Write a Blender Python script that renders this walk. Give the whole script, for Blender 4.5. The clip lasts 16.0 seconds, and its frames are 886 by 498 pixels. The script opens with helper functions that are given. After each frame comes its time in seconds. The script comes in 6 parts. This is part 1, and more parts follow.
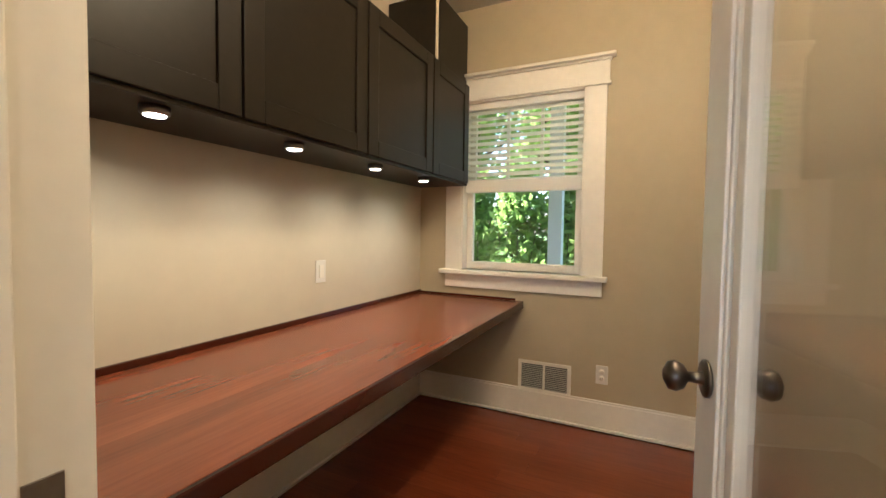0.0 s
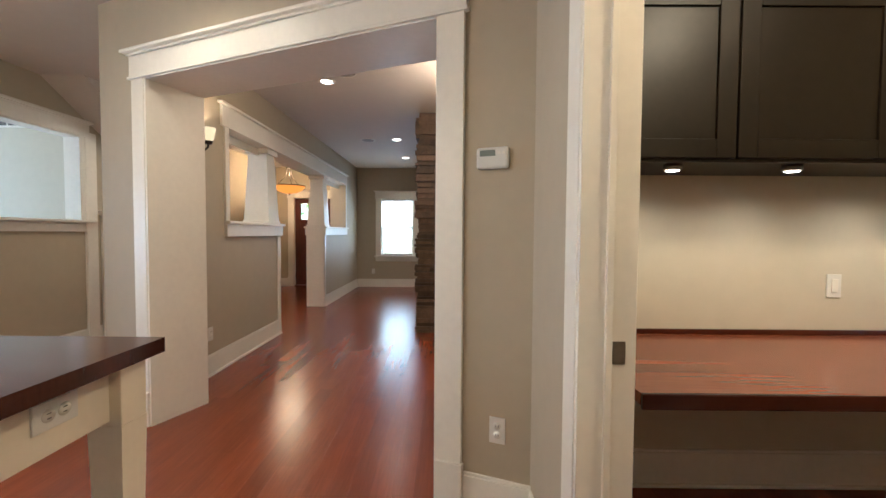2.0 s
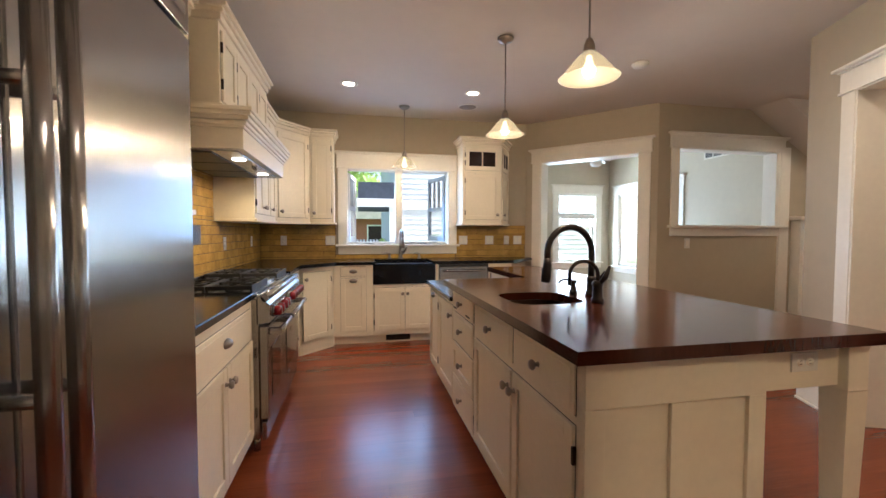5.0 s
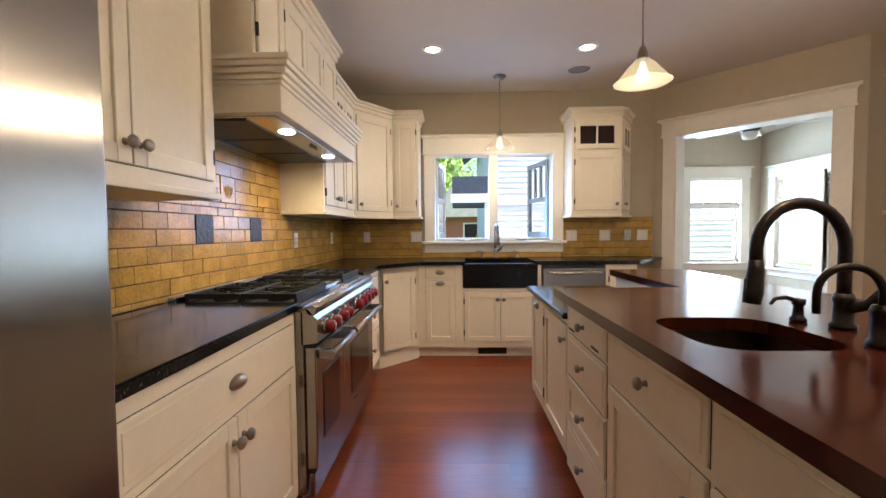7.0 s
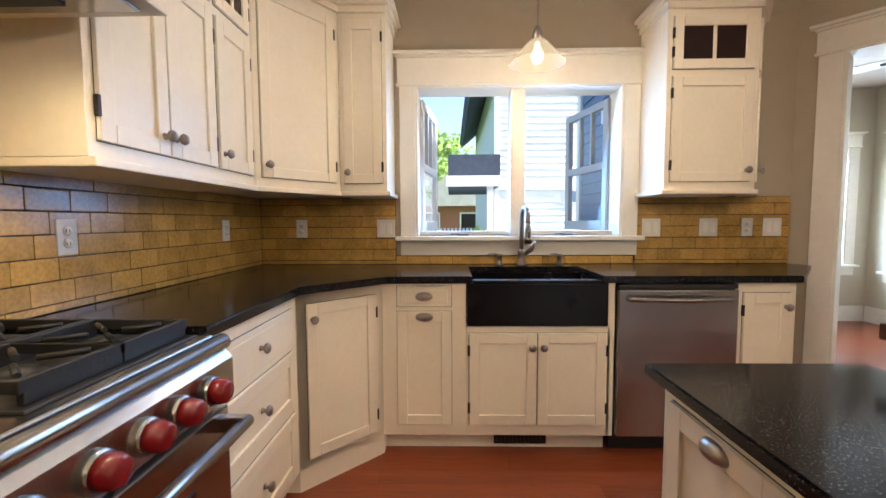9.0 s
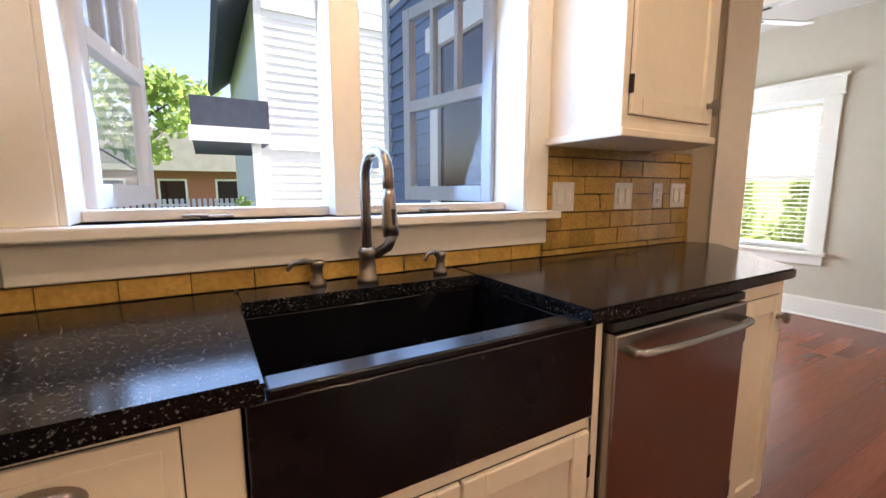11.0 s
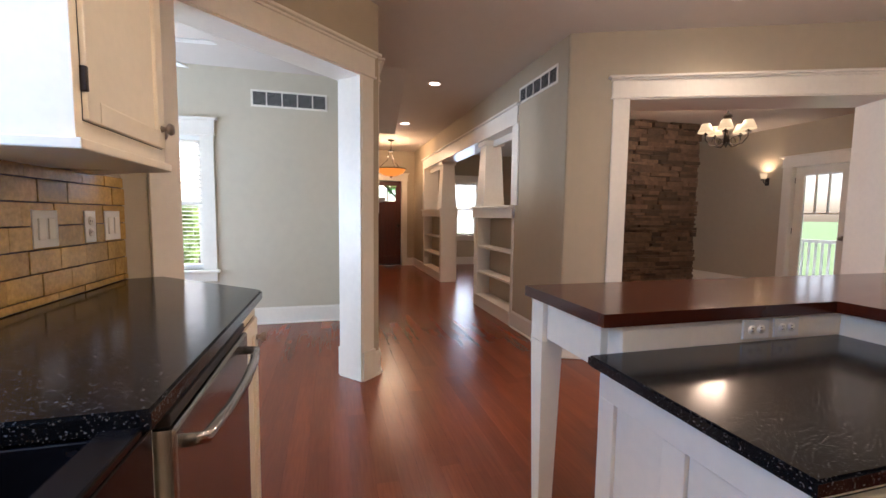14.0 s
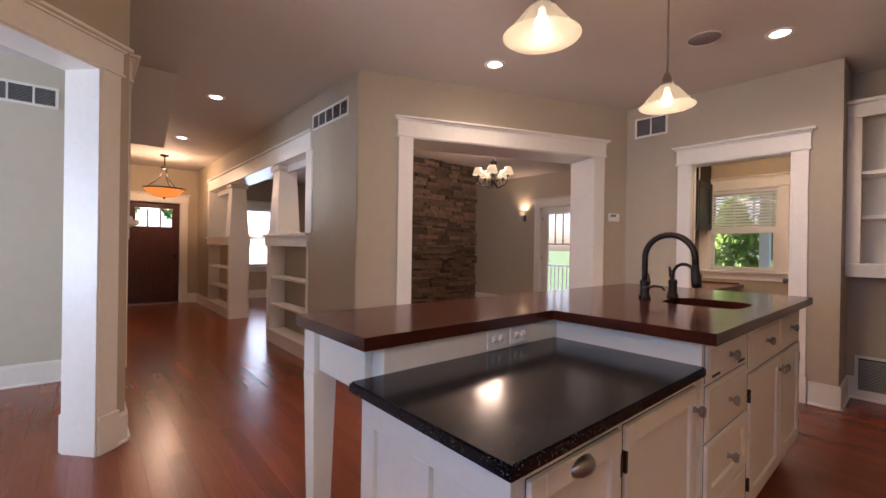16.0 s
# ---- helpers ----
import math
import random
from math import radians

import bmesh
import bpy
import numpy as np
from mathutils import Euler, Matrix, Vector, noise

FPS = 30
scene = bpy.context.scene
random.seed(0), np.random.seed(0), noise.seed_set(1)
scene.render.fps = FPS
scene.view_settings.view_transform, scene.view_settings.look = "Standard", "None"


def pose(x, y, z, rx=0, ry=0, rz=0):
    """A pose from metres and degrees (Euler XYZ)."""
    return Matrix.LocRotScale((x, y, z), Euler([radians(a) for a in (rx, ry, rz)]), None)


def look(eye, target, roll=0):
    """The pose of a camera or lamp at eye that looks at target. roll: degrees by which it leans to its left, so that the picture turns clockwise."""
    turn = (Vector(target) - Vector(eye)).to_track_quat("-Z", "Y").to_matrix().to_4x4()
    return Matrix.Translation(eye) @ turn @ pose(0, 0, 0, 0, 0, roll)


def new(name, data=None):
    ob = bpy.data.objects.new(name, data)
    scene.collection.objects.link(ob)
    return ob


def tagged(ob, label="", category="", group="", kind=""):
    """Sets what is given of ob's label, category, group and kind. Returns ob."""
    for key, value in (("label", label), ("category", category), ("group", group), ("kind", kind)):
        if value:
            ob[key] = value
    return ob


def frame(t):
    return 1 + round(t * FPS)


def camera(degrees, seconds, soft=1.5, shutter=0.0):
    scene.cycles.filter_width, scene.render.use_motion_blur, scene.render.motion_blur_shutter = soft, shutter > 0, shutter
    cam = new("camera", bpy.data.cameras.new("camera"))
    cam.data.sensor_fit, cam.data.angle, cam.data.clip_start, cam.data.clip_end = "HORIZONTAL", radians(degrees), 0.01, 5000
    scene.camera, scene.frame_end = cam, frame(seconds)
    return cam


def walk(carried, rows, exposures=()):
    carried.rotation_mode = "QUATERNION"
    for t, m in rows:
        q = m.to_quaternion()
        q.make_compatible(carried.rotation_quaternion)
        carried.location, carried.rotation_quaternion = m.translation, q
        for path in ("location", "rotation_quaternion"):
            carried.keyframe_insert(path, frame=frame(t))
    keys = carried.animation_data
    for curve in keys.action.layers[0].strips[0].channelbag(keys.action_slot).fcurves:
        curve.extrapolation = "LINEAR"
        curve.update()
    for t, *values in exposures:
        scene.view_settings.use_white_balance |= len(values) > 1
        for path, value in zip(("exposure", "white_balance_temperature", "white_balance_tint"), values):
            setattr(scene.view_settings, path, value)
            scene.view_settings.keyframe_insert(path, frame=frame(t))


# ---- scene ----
cam = camera(93.9, 16.0)
PATH = [
    (0, (1.191, 0.010, 1.210), (0.330, 1.813, 1.127), 0.8),
    (0.5, (1.273, -0.089, 1.212), (0.004, 1.454, 1.119), 0.9),
    (1, (1.382, -0.186, 1.216), (-0.263, 0.948, 1.126), 0.7),
    (1.5, (1.550, -0.262, 1.248), (-0.357, 0.332, 1.150), 0.6),
    (2, (1.739, -0.256, 1.242), (-0.260, -0.264, 1.167), 0.4),
    (2.5, (1.940, -0.233, 1.241), (0.028, -0.815, 1.161), 0.4),
    (3, (2.143, -0.182, 1.241), (0.460, -1.261, 1.163), 0.4),
    (3.5, (2.248, -0.114, 1.245), (0.886, -1.576, 1.166), 0.2),
    (4, (2.266, -0.081, 1.247), (1.250, -1.802, 1.170), 0.3),
    (4.5, (2.295, -0.049, 1.260), (1.612, -1.927, 1.183), 0.2),
    (5, (2.303, -0.021, 1.273), (1.896, -1.978, 1.192), 0.1),
    (7.5, (2.190, -1.176, 1.223), (2.277, -3.172, 1.136), -0.4),
    (8, (2.210, -1.652, 1.219), (2.315, -3.647, 1.129), -0.2),
    (10.5, (2.189, -3.881, 1.206), (1.598, -5.773, 0.942), -0.2),
    (11, (2.153, -4.127, 1.197), (1.171, -5.846, 0.915), -0.1),
    (11.5, (2.114, -4.267, 1.186), (0.752, -5.703, 0.897), -0.1),
    (12, (2.067, -4.349, 1.208), (0.393, -5.395, 0.888), 0.4),
    (12.5, (2.074, -4.407, 1.228), (0.198, -5.018, 0.914), 0.6),
    (13, (2.105, -4.458, 1.234), (0.134, -4.640, 0.950), 0.6),
    (13.5, (2.108, -4.473, 1.228), (0.131, -4.276, 0.998), 0.7),
    (14, (2.113, -4.460, 1.227), (0.187, -3.948, 1.064), 0.7),
    (14.5, (2.109, -4.444, 1.218), (0.266, -3.667, 1.127), 0.9),
    (15, (2.112, -4.401, 1.212), (0.366, -3.422, 1.168), 0.8),
    (15.5, (2.127, -4.354, 1.209), (0.490, -3.203, 1.193), 0.8),
    (16, (2.146, -4.317, 1.211), (0.631, -3.012, 1.205), 0.9),
]
EXPOSURE = 2.22
walk(cam, [(t, look(eye, target, roll)) for t, eye, target, roll in PATH], [(t, EXPOSURE + e, k, g) for t, e, k, g in ((0.0, 0.35, 5600.0, 8.0), (1.0, 0.2, 5050.0, 6.0), (1.5, 0.28, 5300.0, 8.0), (2.5, 0.05, 5400.0, 8.0), (5.0, -0.1, 5900.0, 13.0), (7.5, -0.08, 5800.0, 13.0), (10.5, 0.05, 5850.0, 19.0), (11.5, -0.35, 7900.0, 26.0), (12.5, -0.2, 10000.0, 28.0), (13.0, -0.1, 10400.0, 27.0), (13.5, -0.12, 7700.0, 23.0), (14.5, -0.25, 5650.0, 21.0), (16.0, -0.3, 5900.0, 28.0))])

# ---- world and sun ----
world = bpy.data.worlds.new("sky")
scene.world = world
world.use_nodes = True
wn = world.node_tree.nodes
sky = wn.new("ShaderNodeTexSky")
sky.sky_type, sky.sun_disc, sky.dust_density = "NISHITA", False, 3.0
SUN_EL, SUN_AZ = radians(40), radians(277)
sky.sun_elevation, sky.sun_rotation = SUN_EL, SUN_AZ
world.node_tree.links.new(sky.outputs[0], wn["Background"].inputs[0])
wn["Background"].inputs[1].default_value = 0.09
sun = new("sun", bpy.data.lights.new("sun", "SUN"))
sun.data.energy, sun.data.angle, sun.data.color = 4.2, radians(0.5), (1, 0.94, 0.85)
sd = Vector((math.sin(SUN_AZ) * math.cos(SUN_EL), math.cos(SUN_AZ) * math.cos(SUN_EL), math.sin(SUN_EL)))
sun.matrix_world = look(sd * 30, (0, 0, 0))


def lamp(name, kind, m, watts, colour=(1, 0.78, 0.52), size=0.05, spot=130, blend=0.6):
    data = bpy.data.lights.new(name, kind)
    data.energy, data.color = watts, colour
    if kind == "AREA":
        data.shape, data.size, data.size_y = "RECTANGLE", size[0], size[1]
    else:
        data.shadow_soft_size = size
    if kind == "SPOT":
        data.spot_size, data.spot_blend = radians(spot), blend
    ob = new(name, data)
    ob.matrix_world = m
    return ob


# ---- materials ----
def mat(name, base, rough=0.5, metal=0.0, var=0.12, scale=8.0, bump=0.0, bump_scale=60.0, coat=0.0, random_tint=0.0, stretch=(1, 1, 1), spec=0.5, second=None, rough_var=0.1, flecks=0.0):
    m = bpy.data.materials.new(name)
    m.use_nodes = True
    n, l = m.node_tree.nodes, m.node_tree.links
    p = n["Principled BSDF"]
    tc, mp = n.new("ShaderNodeNewGeometry"), n.new("ShaderNodeMapping")
    mp.inputs["Scale"].default_value = stretch
    l.new(tc.outputs["Position"], mp.inputs[0])
    big, fine = n.new("ShaderNodeTexNoise"), n.new("ShaderNodeTexNoise")
    big.inputs["Scale"].default_value, fine.inputs["Scale"].default_value = scale, scale * 9
    big.inputs["Detail"].default_value, fine.inputs["Detail"].default_value = 4, 6
    l.new(mp.outputs[0], big.inputs["Vector"])
    l.new(mp.outputs[0], fine.inputs["Vector"])
    add = n.new("ShaderNodeMath")
    add.operation = "MULTIPLY_ADD"
    add.inputs[1].default_value = 0.5
    l.new(fine.outputs["Fac"], add.inputs[0])
    half = n.new("ShaderNodeMath")
    half.operation = "MULTIPLY"
    half.inputs[1].default_value = 0.5
    l.new(big.outputs["Fac"], half.inputs[0])
    l.new(half.outputs[0], add.inputs[2])
    ramp = n.new("ShaderNodeValToRGB")
    lo = second or tuple(c * (1 - var) for c in base)
    hi = tuple(min(1, c * (1 + var)) for c in base)
    ramp.color_ramp.elements[0].position, ramp.color_ramp.elements[1].position = 0.36, 0.64
    ramp.color_ramp.elements[0].color, ramp.color_ramp.elements[1].color = (*lo, 1), (*hi, 1)
    l.new(add.outputs[0], ramp.inputs[0])
    out = ramp.outputs[0]
    if flecks:
        vo, fr_, mxc = n.new("ShaderNodeTexNoise"), n.new("ShaderNodeValToRGB"), n.new("ShaderNodeMix")
        vo.inputs["Scale"].default_value, vo.inputs["Detail"].default_value = 220, 2
        l.new(tc.outputs["Position"], vo.inputs["Vector"])
        fr_.color_ramp.elements[0].position, fr_.color_ramp.elements[1].position = 0.62, 0.70
        l.new(vo.outputs["Fac"], fr_.inputs[0])
        mxc.data_type = "RGBA"
        l.new(fr_.outputs[0], mxc.inputs["Factor"])
        l.new(out, mxc.inputs["A"])
        mxc.inputs["B"].default_value = (flecks, flecks, flecks * 0.95, 1)
        out = mxc.outputs["Result"]
    if random_tint:
        info, hsv, mr = n.new("ShaderNodeObjectInfo"), n.new("ShaderNodeHueSaturation"), n.new("ShaderNodeMapRange")
        geo, mix = n.new("ShaderNodeNewGeometry"), n.new("ShaderNodeMath")
        mix.operation = "ADD"
        l.new(info.outputs["Random"], mix.inputs[0])
        l.new(geo.outputs["Random Per Island"], mix.inputs[1])
        fr = n.new("ShaderNodeMath")
        fr.operation = "FRACT"
        l.new(mix.outputs[0], fr.inputs[0])
        mr.inputs["To Min"].default_value, mr.inputs["To Max"].default_value = 1 - random_tint, 1 + random_tint
        l.new(fr.outputs[0], mr.inputs[0])
        l.new(mr.outputs[0], hsv.inputs["Value"])
        l.new(out, hsv.inputs["Color"])
        out = hsv.outputs[0]
    l.new(out, p.inputs["Base Color"])
    rr = n.new("ShaderNodeMapRange")
    rr.inputs["To Min"].default_value, rr.inputs["To Max"].default_value = max(0.02, rough * (1 - rough_var)), min(1, rough * (1 + rough_var))
    l.new(big.outputs["Fac"], rr.inputs[0])
    l.new(rr.outputs[0], p.inputs["Roughness"])
    p.inputs["Metallic"].default_value = metal
    p.inputs["Specular IOR Level"].default_value = spec
    p.inputs["Coat Weight"].default_value = coat
    p.inputs["Coat Roughness"].default_value = 0.15
    if bump:
        b, t = n.new("ShaderNodeBump"), n.new("ShaderNodeTexNoise")
        t.inputs["Scale"].default_value, t.inputs["Detail"].default_value = bump_scale, 5
        l.new(mp.outputs[0], t.inputs["Vector"])
        b.inputs["Strength"].default_value, b.inputs["Distance"].default_value = bump, 0.01
        l.new(t.outputs["Fac"], b.inputs["Height"])
        l.new(b.outputs[0], p.inputs["Normal"])
    return m


def glow(name, colour, strength, albedo=0.08):
    m = bpy.data.materials.new(name)
    m.use_nodes = True
    p = m.node_tree.nodes["Principled BSDF"]
    p.inputs["Base Color"].default_value = (*[c * albedo for c in colour], 1)
    p.inputs["Emission Color"].default_value = (*colour, 1)
    p.inputs["Emission Strength"].default_value = strength
    return m


def glass(name, tint=(1, 1, 1), rough=0.0):
    m = bpy.data.materials.new(name)
    m.use_nodes = True
    n, l = m.node_tree.nodes, m.node_tree.links
    tr, gl, mx, fr = n.new("ShaderNodeBsdfTransparent"), n.new("ShaderNodeBsdfGlossy"), n.new("ShaderNodeMixShader"), n.new("ShaderNodeLayerWeight")
    pw, sc = n.new("ShaderNodeMath"), n.new("ShaderNodeMath")
    pw.operation, sc.operation = "POWER", "MULTIPLY_ADD"
    pw.inputs[1].default_value = 5
    sc.inputs[1].default_value, sc.inputs[2].default_value = 0.9, 0.04
    tr.inputs[0].default_value = (*tint, 1)
    gl.inputs["Roughness"].default_value = rough
    l.new(fr.outputs["Facing"], pw.inputs[0])
    l.new(pw.outputs[0], sc.inputs[0])
    l.new(sc.outputs[0], mx.inputs[0])
    l.new(tr.outputs[0], mx.inputs[1])
    l.new(gl.outputs[0], mx.inputs[2])
    l.new(mx.outputs[0], n["Material Output"].inputs[0])
    return m


WALL = mat("greige_wall_paint", (0.46, 0.392, 0.28), 0.62, var=0.03, scale=1.3, bump=0.05, bump_scale=220)
# the same wall paint, paler: daylight and lamp light put into the colour
WALL_LIT = mat("greige_wall_paint_lit", (0.56, 0.505, 0.39), 0.62, var=0.03, scale=1.3, bump=0.05, bump_scale=220)
# the wall paint again, yellower: warm lamp light is part of the colour
WALL_WARM = mat("greige_wall_paint_warm_lit", (0.46, 0.385, 0.25), 0.62, var=0.03, scale=1.3, bump=0.05, bump_scale=220)
CEIL = mat("ceiling_paint", (0.60, 0.54, 0.475), 0.75, var=0.02, scale=1.0, bump=0.04, bump_scale=160)
TRIM = mat("white_trim_paint", (0.81, 0.77, 0.68), 0.38, var=0.03, scale=3, bump=0.02, bump_scale=40)
CREAM = mat("cream_cabinet_paint", (0.82, 0.74, 0.585), 0.36, var=0.03, scale=4, bump=0.02, bump_scale=50)
FLOORW = mat("cherry_floor_wood", (0.205, 0.046, 0.016), 0.25, var=0.16, scale=1.4, stretch=(0.45, 7, 1), random_tint=0.14, rough_var=0.12, spec=0.5)
DARKW = mat("dark_cherry_worktop", (0.048, 0.0105, 0.005), 0.15, var=0.2, scale=1.5, stretch=(7, 0.5, 1), random_tint=0.12, bump=0.015, bump_scale=14, rough_var=0.3, spec=0.42)
DESKW = mat("cherry_desk_wood", (0.20, 0.052, 0.021), 0.22, var=0.18, scale=1.5, stretch=(7, 0.45, 1), random_tint=0.17)
DOORW = mat("mahogany_door_wood", (0.085, 0.018, 0.010), 0.35, var=0.3, scale=3, stretch=(8, 8, 1), bump=0.04)
STONE_C = mat("black_granite", (0.004, 0.004, 0.0045), 0.15, var=0.5, scale=18, second=(0.007, 0.007, 0.0075), rough_var=0.25, spec=0.24, flecks=0.16)
SOAP = mat("black_soapstone", (0.0045, 0.0045, 0.006), 0.25, var=0.4, scale=7, bump=0.03, bump_scale=25, rough_var=0.4, spec=0.3)
TILE = mat("amber_glazed_tile", (0.47, 0.285, 0.07), 0.2, var=0.24, scale=9, random_tint=0.16, bump=0.10, bump_scale=14, rough_var=0.4)
DECO = mat("slate_relief_tile", (0.045, 0.045, 0.05), 0.35, var=0.3, scale=20, bump=0.5, bump_scale=50)
# tan grout, darkened so its colour holds the shadows between tile courses
GROUT = mat("tan_grout_shaded", (0.085, 0.055, 0.024), 0.85, var=0.15, scale=20)
STEEL = mat("brushed_steel", (0.40, 0.385, 0.365), 0.24, metal=1.0, var=0.04, scale=1.0, stretch=(0.3, 0.3, 3.0), rough_var=0.1, bump=0.10, bump_scale=1.6)
grain = STEEL.node_tree.nodes.new("ShaderNodeTangent")
grain.direction_type, grain.axis = "RADIAL", "Z"
STEEL.node_tree.links.new(grain.outputs[0], STEEL.node_tree.nodes["Principled BSDF"].inputs["Tangent"])
STEEL.node_tree.nodes["Principled BSDF"].inputs["Anisotropic"].default_value = 0.85
NICKEL = mat("satin_nickel", (0.34, 0.30, 0.26), 0.3, metal=1.0, var=0.08, scale=10)
PEWTER = mat("dark_pewter", (0.14, 0.12, 0.10), 0.32, metal=1.0, var=0.1, scale=10)
BRONZE = mat("oil_rubbed_bronze", (0.030, 0.022, 0.018), 0.38, metal=0.7, var=0.2, scale=10)
IRON = mat("black_cast_iron", (0.012, 0.012, 0.012), 0.5, var=0.2, scale=30, bump=0.1, bump_scale=120)
RED = mat("red_knob_plastic", (0.17, 0.006, 0.008), 0.25, var=0.1, scale=20)
BLACKP = mat("espresso_cabinet_paint", (0.016, 0.012, 0.008), 0.36, spec=0.22, var=0.12, scale=4, bump=0.02, bump_scale=40)
PLATE = mat("white_plastic_plate", (0.72, 0.70, 0.64), 0.4, var=0.02, scale=10)
DARKSLOT = mat("dark_slot", (0.02, 0.02, 0.02), 0.6, var=0.1, scale=10)
OVENGLASS = mat("dark_oven_glass", (0.02, 0.008, 0.006), 0.08, var=0.1, scale=4)
LEDGE = mat("ledge_stone", (0.105, 0.068, 0.044), 0.85, var=0.4, scale=10, bump=0.6, bump_scale=35, random_tint=0.6)
BLIND = mat("white_blind_slat", (0.78, 0.77, 0.72), 0.5, var=0.02, scale=6)
SHADE = glow("warm_lit_alabaster_glass", (1.0, 0.72, 0.38), 0.22)
PSHADE = glow("cream_lit_pendant_glass", (1.0, 0.80, 0.48), 0.16, 0.03)
pn, pl = PSHADE.node_tree.nodes, PSHADE.node_tree.links
see, soft_mix = pn.new("ShaderNodeBsdfTransparent"), pn.new("ShaderNodeMixShader")
see.inputs[0].default_value = (1.0, 0.90, 0.70, 1)
soft_mix.inputs[0].default_value = 0.4
pl.new(pn["Principled BSDF"].outputs[0], soft_mix.inputs[1])
pl.new(see.outputs[0], soft_mix.inputs[2])
pl.new(soft_mix.outputs[0], pn["Material Output"].inputs[0])
AMBER = glow("amber_lit_bowl_glass", (0.75, 0.22, 0.03), 0.35)
BULB = glow("lit_bulb", (1.0, 0.86, 0.62), 4.0)
CAN = glow("lit_downlight", (1.0, 0.90, 0.74), 3.0)
PANE = glass("clear_window_glass")
FROST = glass("cool_door_glass", (0.75, 0.92, 0.98))
LCD = mat("grey_lcd_screen", (0.22, 0.25, 0.22), 0.2, var=0.05, scale=20)
SIDING_W = mat("white_lap_siding", (0.68, 0.69, 0.70), 0.6, var=0.03, scale=2)
SIDING_B = mat("blue_lap_siding", (0.09, 0.14, 0.25), 0.6, var=0.08, scale=2)
ROOF = mat("dark_shingle_roof", (0.05, 0.06, 0.085), 0.9, var=0.25, scale=9, bump=0.3)
BRICK = mat("red_brick", (0.30, 0.12, 0.08), 0.85, var=0.25, scale=14, bump=0.3)
GRASS = mat("lawn_grass", (0.09, 0.16, 0.04), 0.9, var=0.35, scale=3, bump=0.5)
CONC = mat("pale_concrete", (0.42, 0.41, 0.38), 0.85, var=0.12, scale=2)
LEAF = mat("green_leaves", (0.17, 0.27, 0.07), 0.55, var=0.4, scale=5, random_tint=0.45)
ln, ll = LEAF.node_tree.nodes, LEAF.node_tree.links
trl, lmx = ln.new("ShaderNodeBsdfTranslucent"), ln.new("ShaderNodeMixShader")
trl.inputs[0].default_value = (0.36, 0.52, 0.14, 1)
lmx.inputs[0].default_value = 0.5
ll.new(ln["Principled BSDF"].outputs[0], lmx.inputs[1])
ll.new(trl.outputs[0], lmx.inputs[2])
ll.new(lmx.outputs[0], ln["Material Output"].inputs[0])
BARK = mat("bark", (0.10, 0.07, 0.05), 0.9, var=0.3, scale=12, bump=0.4)
GREYW = mat("blue_grey_sash_and_deck", (0.34, 0.38, 0.44), 0.45, var=0.05, scale=5)


# ---- mesh helpers ----
def bx(bm, x0, x1, y0, y1, z0, z1, m=None, bevel=0.0):
    vs = [bm.verts.new(v) for v in ((x0, y0, z0), (x1, y0, z0), (x1, y1, z0), (x0, y1, z0), (x0, y0, z1), (x1, y0, z1), (x1, y1, z1), (x0, y1, z1))]
    fs = [bm.faces.new([vs[i] for i in f]) for f in ((3, 2, 1, 0), (4, 5, 6, 7), (0, 1, 5, 4), (1, 2, 6, 5), (2, 3, 7, 6), (3, 0, 4, 7))]
    if bevel:
        es = list({e for f in fs for e in f.edges})
        r = bmesh.ops.bevel(bm, geom=es, offset=bevel, segments=2, profile=0.5, affect="EDGES")
        vs = list({v for f in r["faces"] for v in f.verts} | {v for v in vs if v.is_valid})
    if m is not None:
        for v in vs:
            v.co = m @ v.co
    return bm


def prism(bm, poly, z0, z1, m=None):
    lo = [bm.verts.new((x, y, z0)) for x, y in poly]
    hi = [bm.verts.new((x, y, z1)) for x, y in poly]
    k = len(poly)
    bm.faces.new(lo[::-1])
    bm.faces.new(hi)
    for i in range(k):
        bm.faces.new((lo[i], lo[(i + 1) % k], hi[(i + 1) % k], hi[i]))
    if m is not None:
        for v in lo + hi:
            v.co = m @ v.co
    return bm


def lathe(bm, profile, m=None, seg=20):
    rings = []
    for r, z in profile:
        rings.append([bm.verts.new((r * math.cos(2 * math.pi * i / seg), r * math.sin(2 * math.pi * i / seg), z)) for i in range(seg)])
    for a, b in zip(rings, rings[1:]):
        for i in range(seg):
            f = bm.faces.new((a[i], a[(i + 1) % seg], b[(i + 1) % seg], b[i]))
            f.smooth = True
    for ring, flip in ((rings[0], True), (rings[-1], False)):
        if (ring[0].co.xy).length > 1e-4:
            bm.faces.new(ring[::-1] if flip else ring)
    if m is not None:
        for ring in rings:
            for v in ring:
                v.co = m @ v.co
    return bm


def tube(bm, pts, r, seg=10):
    pts = [Vector(p) for p in pts]
    rad = r if isinstance(r, (list, tuple)) else [r] * len(pts)
    rings, side = [], None
    for i, p in enumerate(pts):
        d = (pts[min(i + 1, len(pts) - 1)] - pts[max(i - 1, 0)]).normalized()
        if side is None:
            side = d.orthogonal().normalized()
        side = (side - d * side.dot(d)).normalized()
        up = d.cross(side)
        rings.append([bm.verts.new(p + (side * math.cos(2 * math.pi * k / seg) + up * math.sin(2 * math.pi * k / seg)) * rad[i]) for k in range(seg)])
    for a, b in zip(rings, rings[1:]):
        for k in range(seg):
            f = bm.faces.new((a[k], a[(k + 1) % seg], b[(k + 1) % seg], b[k]))
            f.smooth = True
    bm.faces.new(rings[0][::-1])
    bm.faces.new(rings[-1])
    return bm


